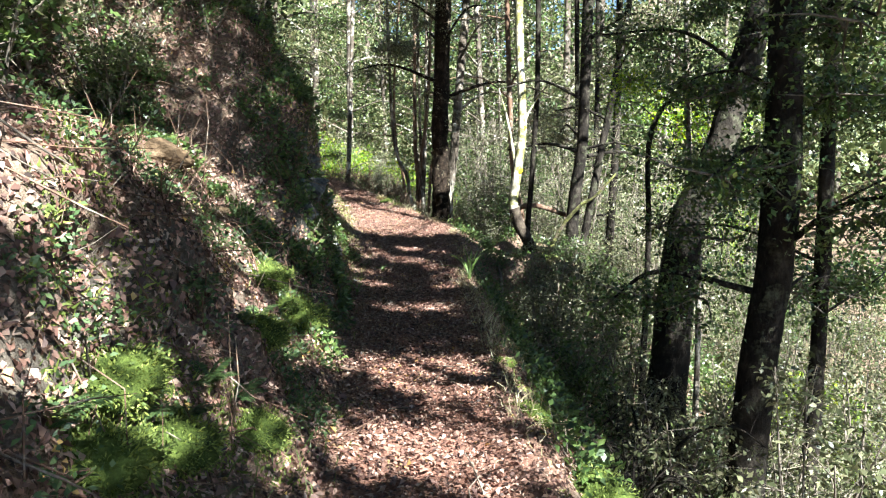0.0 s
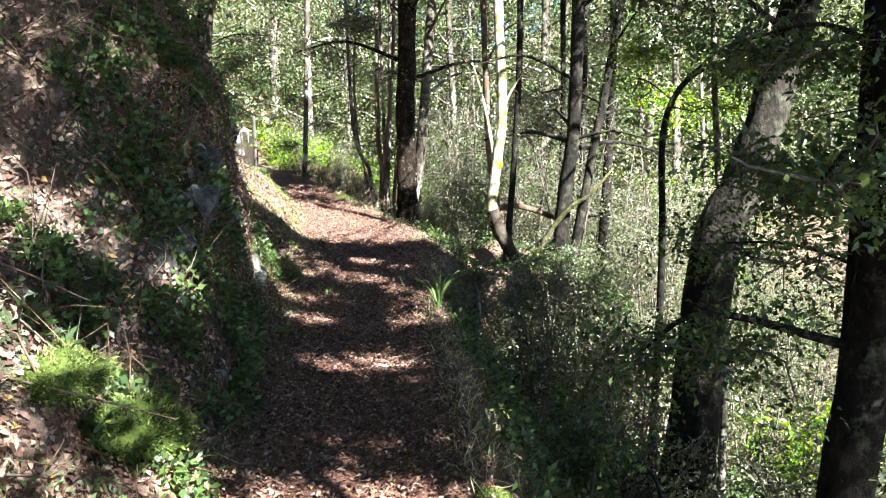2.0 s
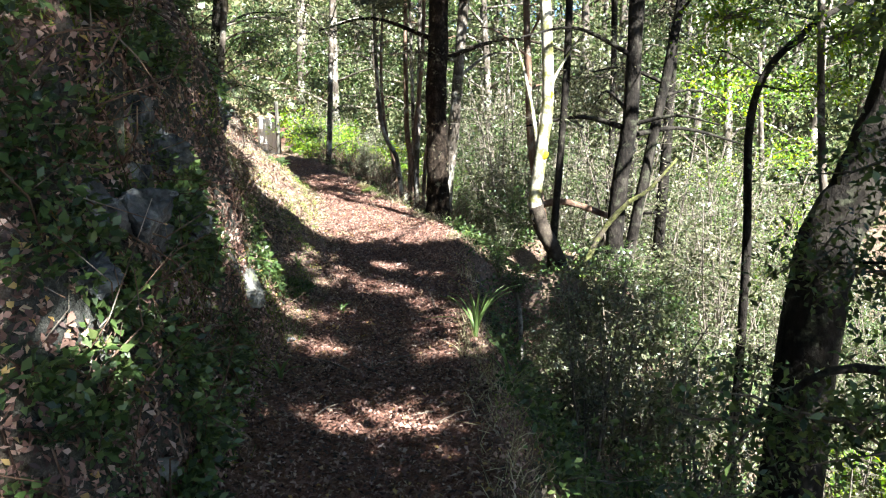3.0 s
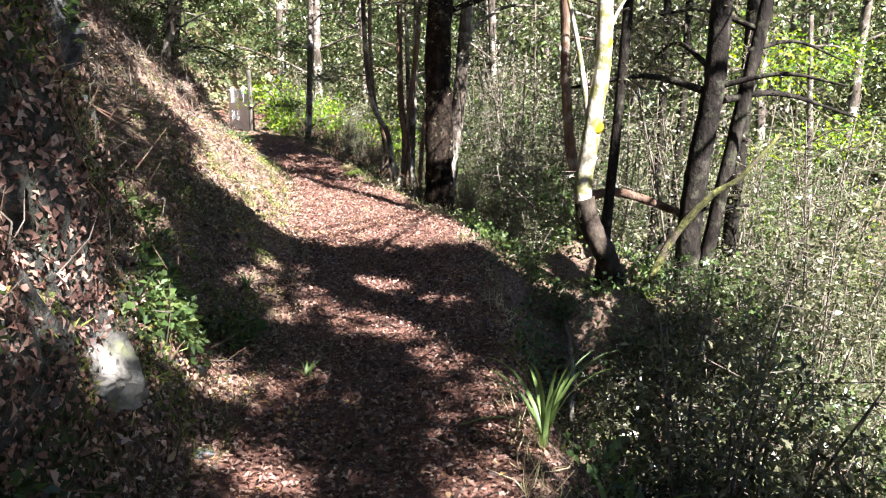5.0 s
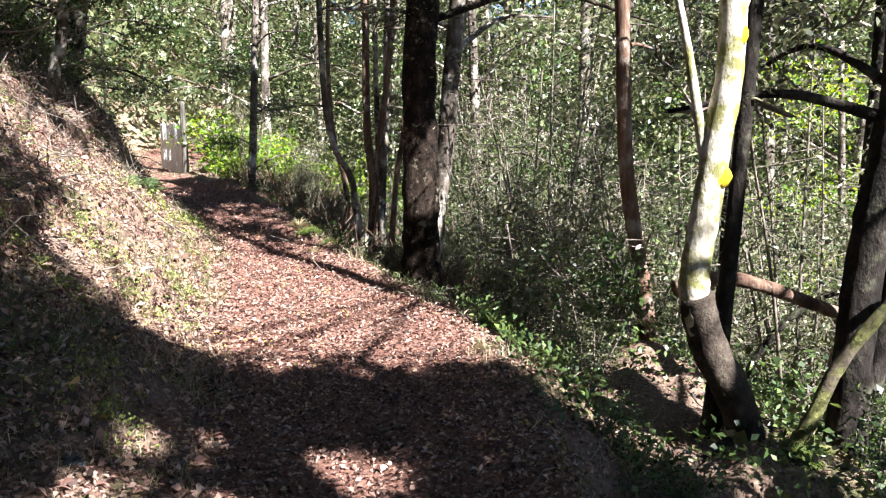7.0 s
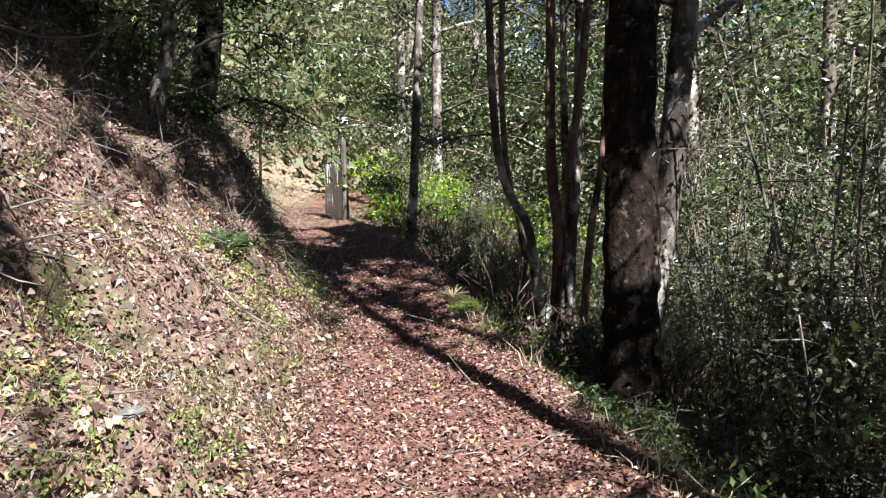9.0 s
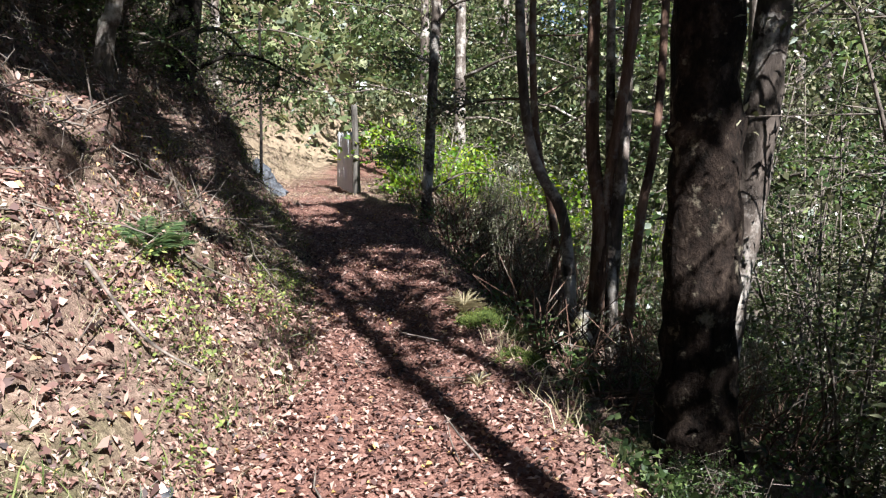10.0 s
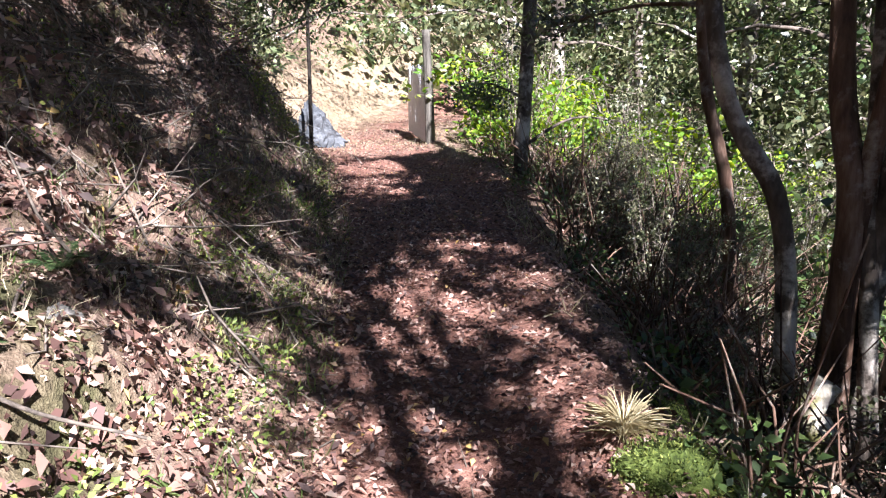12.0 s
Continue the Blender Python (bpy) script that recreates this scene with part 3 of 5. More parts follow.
tree("reddish_tree", [(1.85, 15.6, -.9), (1.75, 15.6, -.2), (1.66, 15.6, .49), (1.49, 15.6, 1.39), (1.41, 15.6, 2.65), (1.3, 15.8, 6)], .08, .05, "bark_red", "slim reddish-barked tree beside the pale one",
     ring_limbs(rng, 6, .75, .98, 1.4, .8, .022), ("olive", 6, .7, 32, .3, .055), seed=8)
tree("dark_tree", [(2.45, 13.95, -.8), (2.48, 14, .2), (2.53, 14, .95), (2.62, 14, 1.61), (2.66, 14, 2.4), (2.8, 14.2, 7.5)], .125, .1, "bark_dark", "dark trunk rising from a mossy root knoll",
     ring_limbs(rng, 8, .6, .98, 1.8, .9, .035), ("olive", 7, .8, 32, .33, .055), seed=9)
tree("dark_tree", [(2.62, 14.15, -.6), (2.85, 14.2, .6), (3.1, 14.2, 2.03), (3.2, 14.25, 2.5), (3.9, 14.5, 6.5)], .08, .06, "bark_dark", "leaning dark stem sharing the mossy knoll",
     ring_limbs(rng, 6, .65, .98, 1.5, .8, .028), ("olive", 6, .7, 32, .3, .055), seed=10)
tree("great_tree", [(-.02, 19, -.2), (-.05, 19, .6), (-.06, 19, 1.6), (-.07, 19, 2.8), (.1, 19.2, 9)], .25, .19, "bark_great", "stout old dark-barked tree on the track edge",
     ring_limbs(rng, 10, .78, .98, 2.4, 1.2, .05), ("olive", 8, 1.0, 32, .36, .055), sides=36, seed=11, gnarl=.22, flare=.3)
tree("mottled_tree", [(.1, 19.25, -.2), (.14, 19.25, .6), (.27, 19.25, 1.6), (.37, 19.25, 2.85), (.8, 19.5, 8)], .14, .1, "bark_mottled", "mottled pale and dark trunk close behind the stout tree",
     ring_limbs(rng, 7, .75, .98, 1.8, .9, .035), ("olive", 7, .8, 32, .33, .05), sides=14, seed=12, flare=.2)
for k, (bx, dx, top, r) in enumerate([(-.5, -.1, (-.66, 20.8, 3.3), .05), (-.66, .0, (-.42, 20.7, 3.3), .06), (-.9, -.1, (-1.39, 20.8, 2.2), .06), (-.74, .05, (-.79, 20.9, 2.2), .08), (-.6, .05, (-.5, 20.8, 2.3), .07), (-.45, .1, (-.2, 21, 2.4), .05)]):
    mid = (bx + dx, 20.75, 1.1)
    end = (top[0] * 1.4 - bx * .4, top[1] + .2 * k, 6.2)
    tree("stem_tree", [(bx, 20.7 + .08 * k, .0), mid, top, end], r, r * .6, "bark_red" if k % 2 else "bark_mottled", "slender leaning stem of a many-stemmed tree clump",
         ring_limbs(rng, 4, .8, .98, 1.1, .7, .02), ("olive", 5, .6, 32, .28, .055), seed=20 + k)
tree("sapling", [(-3.21, 24.5, .5), (-3.19, 24.5, .8), (-3.11, 24.5, 2.19), (-3.03, 24.5, 4.3), (-2.9, 24.7, 8)], .085, .06, "bark_mottled", "straight young tree standing at the track edge",
     ring_limbs(rng, 10, .35, .98, 1.3, .4, .022), ("beech", 6, .6, 32, .3, .055), seed=31)
tree("sapling", [(-1.1, 22.2, .2), (-1.2, 22.2, 1.1), (-1.4, 22.2, 2.0), (-1.46, 22.2, 3.7), (-1.3, 22.4, 6.5)], .05, .03, "bark_red", "thin crooked young tree in the brush",
     ring_limbs(rng, 6, .5, .98, 1.0, .5, .015), ("olive", 6, .5, 32, .28, .055), seed=32)
tree("bank_tree", [(-4.8, 19.6, 2.3), (-4.72, 19.6, 2.7), (-4.62, 19.6, 3.1), (-4.3, 19.5, 6)], .08, .06, "bark_mottled", "pale trunk standing on top of the bank",
     ring_limbs(rng, 7, .6, .98, 1.5, .7, .025), ("beech", 6, .7, 32, .32, .055), seed=33)
tree("bank_tree", [(-5.7, 22, 2.2), (-5.6, 22, 2.6), (-5.4, 22, 3.8), (-5.1, 22, 7)], .22, .15, "bark_dark", "dark tree leaning out from the bank above the track",
     ring_limbs(rng, 9, .3, .98, 2.0, .7, .04), ("beech", 7, .9, 50, .35, .04), seed=34)


# ---- undergrowth ----
def shrub(name, seed, height, spread, leaf_kind, per, leaf, label, stems=6, twigs=18, hollow=.25, drop=.0):
    """A many-stemmed shrub: bare lower stems, fine twigs, small leaves in sprays."""
    rng = np.random.default_rng(seed)
    root = thing(name, (0, 0, 0), label, "shrub", "undergrowth along the track")
    ends = []
    for s in range(stems):
        w = s * 2 * math.pi / stems + rng.random()
        reach = spread * (.35 + .65 * rng.random())
        tip = Vector((math.cos(w) * reach, math.sin(w) * reach, height * (.65 + .35 * rng.random())))
        pts = [(.06 * math.cos(w), .06 * math.sin(w), -.1), tuple(tip * .45 + Vector((rng.normal() * .08, rng.normal() * .08, .1))), tuple(tip)]
        part("stem", trunk_mesh("stem", pts, .016 + .008 * rng.random(), .006, 5, .1, .2, 4, s), "twig", root)
        line = smooth_line(pts, 8)
        for k in range(twigs):
            a = line[int(len(line) * (hollow + (1 - hollow) * rng.random())) - 1]
            b = a + Vector((rng.normal(), rng.normal(), rng.normal() * .5 + .15 - drop)) * .26 * spread
            ends.append((tuple(a), tuple(b)))
    e = np.array(ends)
    mid = e.mean(1) + rng.normal(size=(len(e), 3)) * .03
    tagged(part("twig_growth", tube_mesh("twig_growth", e, np.tile([.006, .002], (len(e), 1)), 3), "twig", root), kind="stuff")
    part("crown", leaf_mesh("crown", *clump_leaves(rng, e[:, 1], .17 * spread, per, leaf, leaf * .5)), leaf_kind, root)
    return root


def place(ob, x, y, size=1, turn=0, tilt=0, z=None, sink=.04):
    m = Matrix.Translation((x, y, (ground_z(x, y) if z is None else z) - sink)) @ Euler((tilt, 0, turn)).to_matrix().to_4x4() @ Matrix.Scale(size, 4)
    return copy_thing(ob, m)


def settle(ob, x, y, size=1, turn=0):
    """Puts the first of a kind in its own place."""
    ob.matrix_basis = Matrix.Translation((x, y, ground_z(x, y) - .04)) @ Matrix.Rotation(turn, 4, "Z") @ Matrix.Scale(size, 4)


KINDS = [
    shrub("shrub", 41, 1.9, .95, "olive", 14, .068, "grey-green small-leaved shrub with bare twiggy stems"),
    shrub("shrub", 42, 2.4, .9, "olive", 13, .066, "tall olive small-leaved shrub with thin grey stems", 7),
    shrub("shrub", 43, 1.5, .9, "beech", 13, .075, "dark green leafy shrub on the slope", 6),
    shrub("shrub", 44, 1.2, .8, "lime", 13, .075, "bright yellow-green leafy bush in the sun", 6),
    shrub("shrub", 45, 2.8, .8, "olive", 11, .062, "tall thin shrub with many dry grey stems", 9, 22, .45),
]
THICKET = [shrub("tall_shrub", 46, 4.2, 1.15, "olive", 15, .052, "tall dense olive small-leaved shrub with thin grey stems", 7, 34, .12),
           shrub("tall_shrub", 47, 3.6, 1.1, "beech", 14, .05, "tall dark green small-leaved shrub among the trunks", 7, 34, .1)]
rng = np.random.default_rng(77)
settle(KINDS[0], 1.9, 11.2)
settle(KINDS[1], 2.6, 12.0)
settle(KINDS[2], 1.5, 8.6, .8)
settle(KINDS[3], -3.6, 27.6, 1.2)
settle(KINDS[4], 1.3, 17.6)
spots = []
for k in range(2600):
    x, y = rng.uniform(-4.5, 11), rng.uniform(5, 33)
    out = x - lerp(PATH_RIGHT, y)
    if out < .75 or (out < 1.1 and y < 9.5):
        continue
    if 13 < y < 15.3 and out < 2.6 or 17.8 < y < 20.2 and out < 1.6 or 19.5 < y < 25.5 and out < 2.4 or 9 < y < 13 and out < 1.2:
        continue
    if any((x - a) ** 2 + (y - b) ** 2 < (.62 + .03 * out) ** 2 for a, b in spots):
        continue
    spots.append((x, y))
for x, y in spots[:150]:
    out = x - lerp(PATH_RIGHT, y)
    far = y > 21
    k = int(rng.choice(5, p=[.3, .25, .2, .03, .22] if not far else [.25, .25, .15, .1, .25]))
    if 16 < y < 18.2 and out < 1.6:
        continue
    size = rng.uniform(.7, 1.15) * (.62 if out < 1.1 and y < 12.5 else .55 if 19.5 < y < 27 and out < 5.5 else 1)
    place(KINDS[k], x, y, size, rng.uniform(0, 6.3))
for x, y, s in [(-3.9, 28, 1.3), (-3.4, 26.6, 1.0), (-2.9, 27.8, 1.2), (-4.4, 29.5, 1.4), (-2.4, 29, 1.5), (-1.6, 27.5, 1.3), (-4.7, 31, 1.5), (-.5, 30, 1.6), (1, 32, 1.7), (6, 13, 1.2), (7, 11, 1.4)]:
    place(KINDS[3], x, y, s, rng.uniform(0, 6.3))
settle(THICKET[0], 2.9, 15.3)
settle(THICKET[1], 1.3, 20.9)
dense = [(2.9, 15.3), (1.3, 20.9)]
for k in range(900):
    x, y = rng.uniform(.6, 8.5), rng.uniform(14.9, 25.5)
    if x - lerp(PATH_RIGHT, y) < 1.9 or (x - 1.5) ** 2 + (y - 15.6) ** 2 < .8 or len(dense) > 40 or any((x - a) ** 2 + (y - b) ** 2 < 1.05 for a, b in dense):
        continue
    dense.append((x, y))
    place(THICKET[int(rng.choice(2, p=[.65, .35]))], x, y, rng.uniform(.75, 1.2), rng.uniform(0, 6.3))
# shrubs on the upper bank, leaning out over it
for y0, y1, wanted, gap in ((-1, 11.5, 62, .7), (11.5, 30, 62, .9)):
    high = []
    for k in range(6000):
        y, d = rng.uniform(y0, y1), rng.uniform(.8, 6.0)
        least = 2.05 if y < 5.6 else .85 if y < 11 else 2.6 if y < 20 else 1.9 if y < 25 else 1.3
        x = lerp(PATH_LEFT, y) - d
        if d > least and len(high) < wanted and not any((x - a) ** 2 + (y - b) ** 2 < gap ** 2 for a, b in high):
            high.append((x, y))
    for x, y in high:
        low = 5.6 < y < 11.5 and lerp(PATH_LEFT, y) - x < 2
        place(KINDS[int(rng.choice([0, 1, 2, 2]))], x, y, rng.uniform(.45, .65) if low else rng.uniform(.7, 1.15), rng.uniform(0, 6.3), 0)
for x, y, s in [(1.25, 12.75, .6), (1.75, 12.9, .6), (2.35, 13.05, .7), (1.05, 13.2, .4), (.8, 13.6, .35), (2.9, 13.3, .8), (1.6, 12.2, .7), (1.2, 11.7, .5), (2.2, 12.3, .8), (.9, 14.5, .35), (1.1, 15.2, .45)]:
    place(KINDS[int(rng.choice([0, 2]))], x, y, s, rng.uniform(0, 6.3))
for k, x, y, s in [(2, -2.95, 4.0, 1.0), (2, -3.05, 5.0, 1.1), (2, -2.8, 6.0, .9), (2, -2.5, 6.9, .8), (2, -2.9, 3.2, 1.0), (0, -3.2, 5.6, 1.0), (2, -2.3, 7.6, .7), (0, 2.75, 13.2, .8), (0, 3.3, 13.0, .9), (2, 2.35, 13.3, .55), (2, .12, 18.15, .5), (2, .35, 17.8, .45), (2, -.1, 18.45, .3), (2, -.3, 17.65, .42), (2, .0, 17.9, .42), (0, -.5, 20.0, .4)]:
    place(KINDS[k], x, y, s, rng.uniform(0, 6.3))
for k in range(16):
    place(KINDS[int(rng.choice([0, 1, 3]))], rng.uniform(4.5, 10), rng.uniform(6, 15), rng.uniform(.9, 1.3), rng.uniform(0, 6.3))
for k in range(26):
    y = rng.uniform(19.4, 26)
    place(KINDS[int(rng.choice([0, 2, 4]))], lerp(PATH_RIGHT, y) + rng.uniform(.45, 2.6), y, rng.uniform(.3, .48), rng.uniform(0, 6.3))


# ---- forest behind ----
def forest_tree(seed, height, reach, kind, leaf, label):
    rng = np.random.default_rng(seed)
    lean = rng.normal(size=2) * .5
    return tree("forest_tree", [(0, 0, 0), (lean[0] * .3, lean[1] * .3, height * .4), (lean[0], lean[1], height)], .13, .05, "bark_mottled", label,
                ring_limbs(rng, 15, .08, .99, reach, 1.2, .03), (kind, 4, 1.2, 14, .55, leaf), sides=8, seed=seed, foot=False)


FOREST = [forest_tree(51, 9, 2.0, "far", .11, "leafy forest tree with a full light crown"), forest_tree(52, 11, 2.2, "olive", .1, "tall grey-green forest tree"),
          forest_tree(53, 8, 1.9, "beech", .1, "dark green beech with low branches"), forest_tree(54, 7, 1.9, "lime", .11, "sunlit yellow-green young tree")]
first = [(-2.5, 33), (2.5, 30), (-9.5, 30), (9, 24)]
for ob, (x, y) in zip(FOREST, first):
    settle(ob, x, y)
taken = list(first)
for k in range(3000):
    x, y = rng.uniform(-30, 40), rng.uniform(4, 70)
    out = x - lerp(PATH_RIGHT, y)
    into = lerp(PATH_LEFT, y) - x
    if x > lerp(PATH_LEFT, y) and x < 12 and y < 24 or (out < 2.2 and into < (3.6 if y < 25 else 1.8)) or (y < 12 and into > 0):
        continue
    gap = 1.9 if y < 40 else 2.8
    if any((x - a) ** 2 + (y - b) ** 2 < gap ** 2 for a, b in taken):
        continue
    taken.append((x, y))
    if len(taken) > 84:
        break
tall = [(1.6, 31), (4, 33.5), (-.5, 34), (6.5, 31), (2.5, 36), (-3, 36), (9, 30.5), (-6.5, 38), (3.5, 33), (6.5, 36), (0, 37), (10, 34), (13, 30), (5, 30), (-4, 38), (9.5, 28), (17, 34), (3, 41)]
for x, y in tall:
    place(FOREST[int(rng.choice(3))], x, y, rng.uniform(1.45, 1.8), rng.uniform(0, 6.3))
for x, y in [(-8, 46), (-2, 48), (3, 45), (8, 47), (13, 42), (18, 44), (23, 38), (15, 36), (21, 31), (27, 33)]:
    place(FOREST[int(rng.choice(3))], x, y, rng.uniform(2.1, 2.5), rng.uniform(0, 6.3))
for x, y in [(2, 58), (8, 60), (-5, 58), (14, 56), (-1, 55), (5, 54)]:
    place(FOREST[int(rng.choice(3))], x, y, rng.uniform(2.9, 3.3), rng.uniform(0, 6.3))
taken += [(-6, -9), (-2, -11), (2.5, -10), (6, -8), (-4.5, -5.5), (9, -3), (10, 3), (12, 8), (-7, -2), (8, -6)]
for x, y in taken[4:]:
    place(FOREST[int(rng.choice(4, p=[.38, .37, .2, .05]))], x, y, rng.uniform(.8, 1.35), rng.uniform(0, 6.3))

# ---- trees added to shade the track: crowns cut open over the sunlit spots ----
new_crown = {}


def canopy(seed, base, top, reach, count, label, stem=.17, shift=0):
    """A tree added to cast shade: stem off the track, crown spread over it."""
    rng = np.random.default_rng(seed)
    bx, by = base
    z0 = ground_z(bx, by)
    top = top - z0
    root = thing("shade_tree", (bx, by, z0 - .1), label, "tree", "tall trees over the track")
    new_crown[base] = root
    part("trunk", trunk_mesh("trunk", [(0, 0, 0), (.2, .1, top * .4), (0, 0, top)], stem, .05, 10, seed=seed), "bark_dark", root)
    ends, centres = [], []
    for k in range(18):
        w = k * 2.4
        s = reach * (.35 + .65 * rng.random())
        a = Vector((.1, .05, top - rng.uniform(.4, 3.6)))
        o = Vector((math.cos(w) * s + shift, math.sin(w) * s, rng.uniform(-.3, .7)))
        part("limb", trunk_mesh("limb", [a, a + o * .5 + Vector((0, 0, .25)), a + o], .035, .012, 6, .15, .2, 4, k), "bark_dark", root)
        for j in range(count):
            c = a + o * rng.uniform(.25, 1.05) + Vector(rng.normal(size=3) * (.55, .55, .3))
            centres.append(tuple(c))
    c = np.array(centres)
    w = c + np.array((bx, by, z0 - .1))
    c = c[shades_nothing(w) & (w[:, 2] > 4.4)]
    part("crown", leaf_mesh("crown", *clump_leaves(rng, c, .3, 25, .12, .07)), "beech", root)


TALL = [(5.0, 3.2, 10.5, 3.0, 26, .17), (3.8, .2, 8.5, 2.8, 30, .17), (4.9, 5.2, 9, 2.4, 22, .1), (4.6, -3.5, 9, 3.0, 26, .17), (7.6, 1.0, 11, 3.2, 22, .17), (2.7, 2.6, 8.5, 3.0, 34, .1), (3.1, 7.35, 9, 3.8, 54, .06), (1.9, -1.2, 8, 2.6, 30, .12),
        (3.5, 15.6, 11, 3.4, 24, .1), (2.9, 17.0, 9.5, 3.2, 30, .06), (1.6, 14.05, 9.5, 3.2, 34, .05), (3.6, 18.2, 10.5, 3.0, 30, .07), (-3.6, 1.5, 7, 2.2, 24, .14), (-4.2, 6.6, 8, 2.6, 30, .14), (-4.6, 10.5, 8, 2.6, 30, .14),
        (-5.6, 15.6, 8.5, 3.0, 30, .13), (-6.6, 18.4, 8.5, 2.6, 26, .15), (-7.2, 21.6, 8.5, 2.6, 26, .15)]
def shading_crown(seed, base, top, sprays):
    """Upper limbs, twigs and leaf sprays added to a tall tree to cast shade."""
    rng = np.random.default_rng(seed)
    z0 = ground_z(*base) - .1
    root = new_crown[base]
    local = sprays - np.array((*base, z0))
    turn = np.arctan2(local[:, 1], local[:, 0]) + np.linalg.norm(local[:, :2], axis=1) * .15
    sector = np.floor(turn / (math.pi / 5)).astype(int)
    twigs = []
    for q in np.unique(sector):
        own = local[sector == q]
        mid, far = own.mean(0), own[np.argmax(np.linalg.norm(own[:, :2], axis=1))]
        a = Vector((.1, .05, min(top - z0 - .3, max(2.5, mid[2] - 1.2))))
        line = [a, (a + Vector(mid)) / 2 + Vector((0, 0, .2)), Vector(mid) - Vector((0, 0, .15)), Vector(far)]
        part("limb", trunk_mesh("limb", line, .045, .01, 6, .15, .2, 5, seed), "bark_dark", root)
        along = np.array([tuple(p) for p in smooth_line(line, 5)])
        near = along[np.argmin(np.linalg.norm(own[:, None] - along[None], axis=-1), axis=1)]
        twigs.append(np.stack([near, (near + own) / 2 + rng.normal(size=own.shape) * .06, own], 1))
    t = np.concatenate(twigs)
    tagged(part("twig_growth", tube_mesh("twig_growth", t, np.tile([.012, .008, .004], (len(t), 1)), 3), "twig", root), kind="stuff")
    p, ax, nor, l, w = clump_leaves(rng, local, .34, 30, .15, .1)
    open_sky = shades_nothing(p + np.array((*base, z0)), -.04 + .08 * rng.random())
    part("shade_crown", leaf_mesh("shade_crown", p[open_sky], ax[open_sky], nor[open_sky], l[open_sky], w[open_sky]), "beech", root)


for k, (x, y, h, r, thick, stem) in enumerate(TALL):
    canopy(100 + k, (x, y), h, r, thick, "added tall dark beech whose leafy crown shades the track", stem, -1.8 if 13 < y < 16 and x < 1.8 and x > 0 else 0)
rng = np.random.default_rng(17)
# leaf sprays added up the sun's line from each spot that must be shaded
shade = []
for y in np.arange(.8, 27, .34):
    for x in np.arange(lerp(PATH_LEFT, y) - 5.2, lerp(PATH_RIGHT, y) + .7, .34):
        rise_x, rise_y = (base_height(x + .15, y) - base_height(x - .15, y)) / .3, (base_height(x, y + .15) - base_height(x, y - .15)) / .3
        facing = min(4, max(.4, 1 - (rise_x * SUN_TOWARDS.x + rise_y * SUN_TOWARDS.y) / SUN_TOWARDS.z))
        for k in range(int(facing + rng.random())):
            q = Vector((x + rng.uniform(-.24, .24), y + rng.uniform(-.24, .24), 0))
            q.z = base_height(q.x, q.y)
            shade.append(tuple(q + SUN_TOWARDS * (rng.uniform(5.4, 8.2) / SUN_TOWARDS.z)))
slope_shade = [(x, y) for y in np.arange(17.6, 25.6, .4) for x in np.arange(lerp(PATH_RIGHT, y) + .7, lerp(PATH_RIGHT, y) + 6, .4)]
slope_shade += [(x, y) for y in np.arange(5.5, 10.8, .42) for x in np.arange(1.2, 5, .42)]
for z in (.5, 1.0, 1.6, 2.2, 2.8, 3.4):
    for k in range(5):
        shade.append(tuple(Vector((-.25 + .13 * k, 18.95, z)) + SUN_TOWARDS * (rng.uniform(4.4, 6) / SUN_TOWARDS.z)))
for x in np.arange(2.6, 5.2, .4):
    for y in np.arange(8.6, 11, .4):
        shade.append(tuple(Vector((x, y, 2)) + SUN_TOWARDS * (rng.uniform(5, 7) / SUN_TOWARDS.z)))
for x, y in slope_shade:
    q = Vector((x + rng.normal() * .15, y + rng.normal() * .15, .6))
    shade.append(tuple(q + SUN_TOWARDS * (rng.uniform(6, 8.6) / SUN_TOWARDS.z)))
shade = np.array(shade)
shade = shade[shades_nothing(shade, -.2)]
bearer = np.argmin(np.linalg.norm(shade[:, None, :2] - np.array([(x, y) for x, y, *_ in TALL])[None], axis=-1), axis=1)
for k in np.unique(bearer):
    x, y, h = TALL[k][:3]
    shading_crown(200 + int(k), (x, y), h, shade[bearer == k])

# ---- leaf litter, grass and small plants ----
rng = np.random.default_rng(9)
on_path = (QUAD_LEFT < .1) & (QUAD_RIGHT < .12)
reach = np.exp(-np.maximum(QUAD_LEFT, 0) / 2.6) * np.exp(-np.maximum(QUAD_RIGHT, 0) / 1.5)
near_y = ((QUAD_MID[:, 1] > 1.5) & (QUAD_MID[:, 1] < 31)) * np.interp(QUAD_MID[:, 1], [1, 10, 17, 22, 31], [1, 1, .9, .5, .25])
flat = np.clip(QUAD_NORMAL[:, 2], .2, 1)


def litter(name, count, weight, size, label, material="dry", lift=.012, patch=0):
    pos, nor = scatter(rng, count, weight)
    if patch:
        keep = patchy(pos, 1.7, patch) > .44
        pos, nor = pos[keep], nor[keep]
        count = len(pos)
    axis = np.cross(nor, rand_unit(rng, count)) + rng.normal(size=(count, 3)) * .22
    tilt = nor + rng.normal(size=(count, 3)) * .35
    ob = part(name, leaf_mesh(name, pos + nor * lift * rng.random((count, 1)) * 2, axis, tilt, size * (.5 + rng.random(count)), size * .55 * (.5 + rng.random(count)), .3), material)
    return tagged(ob, label, "leaf litter", kind="stuff")


litter("leaf_litter", 180000, reach * near_y * flat, .028, "fallen reddish-brown beech leaves strewn over the track and bank")

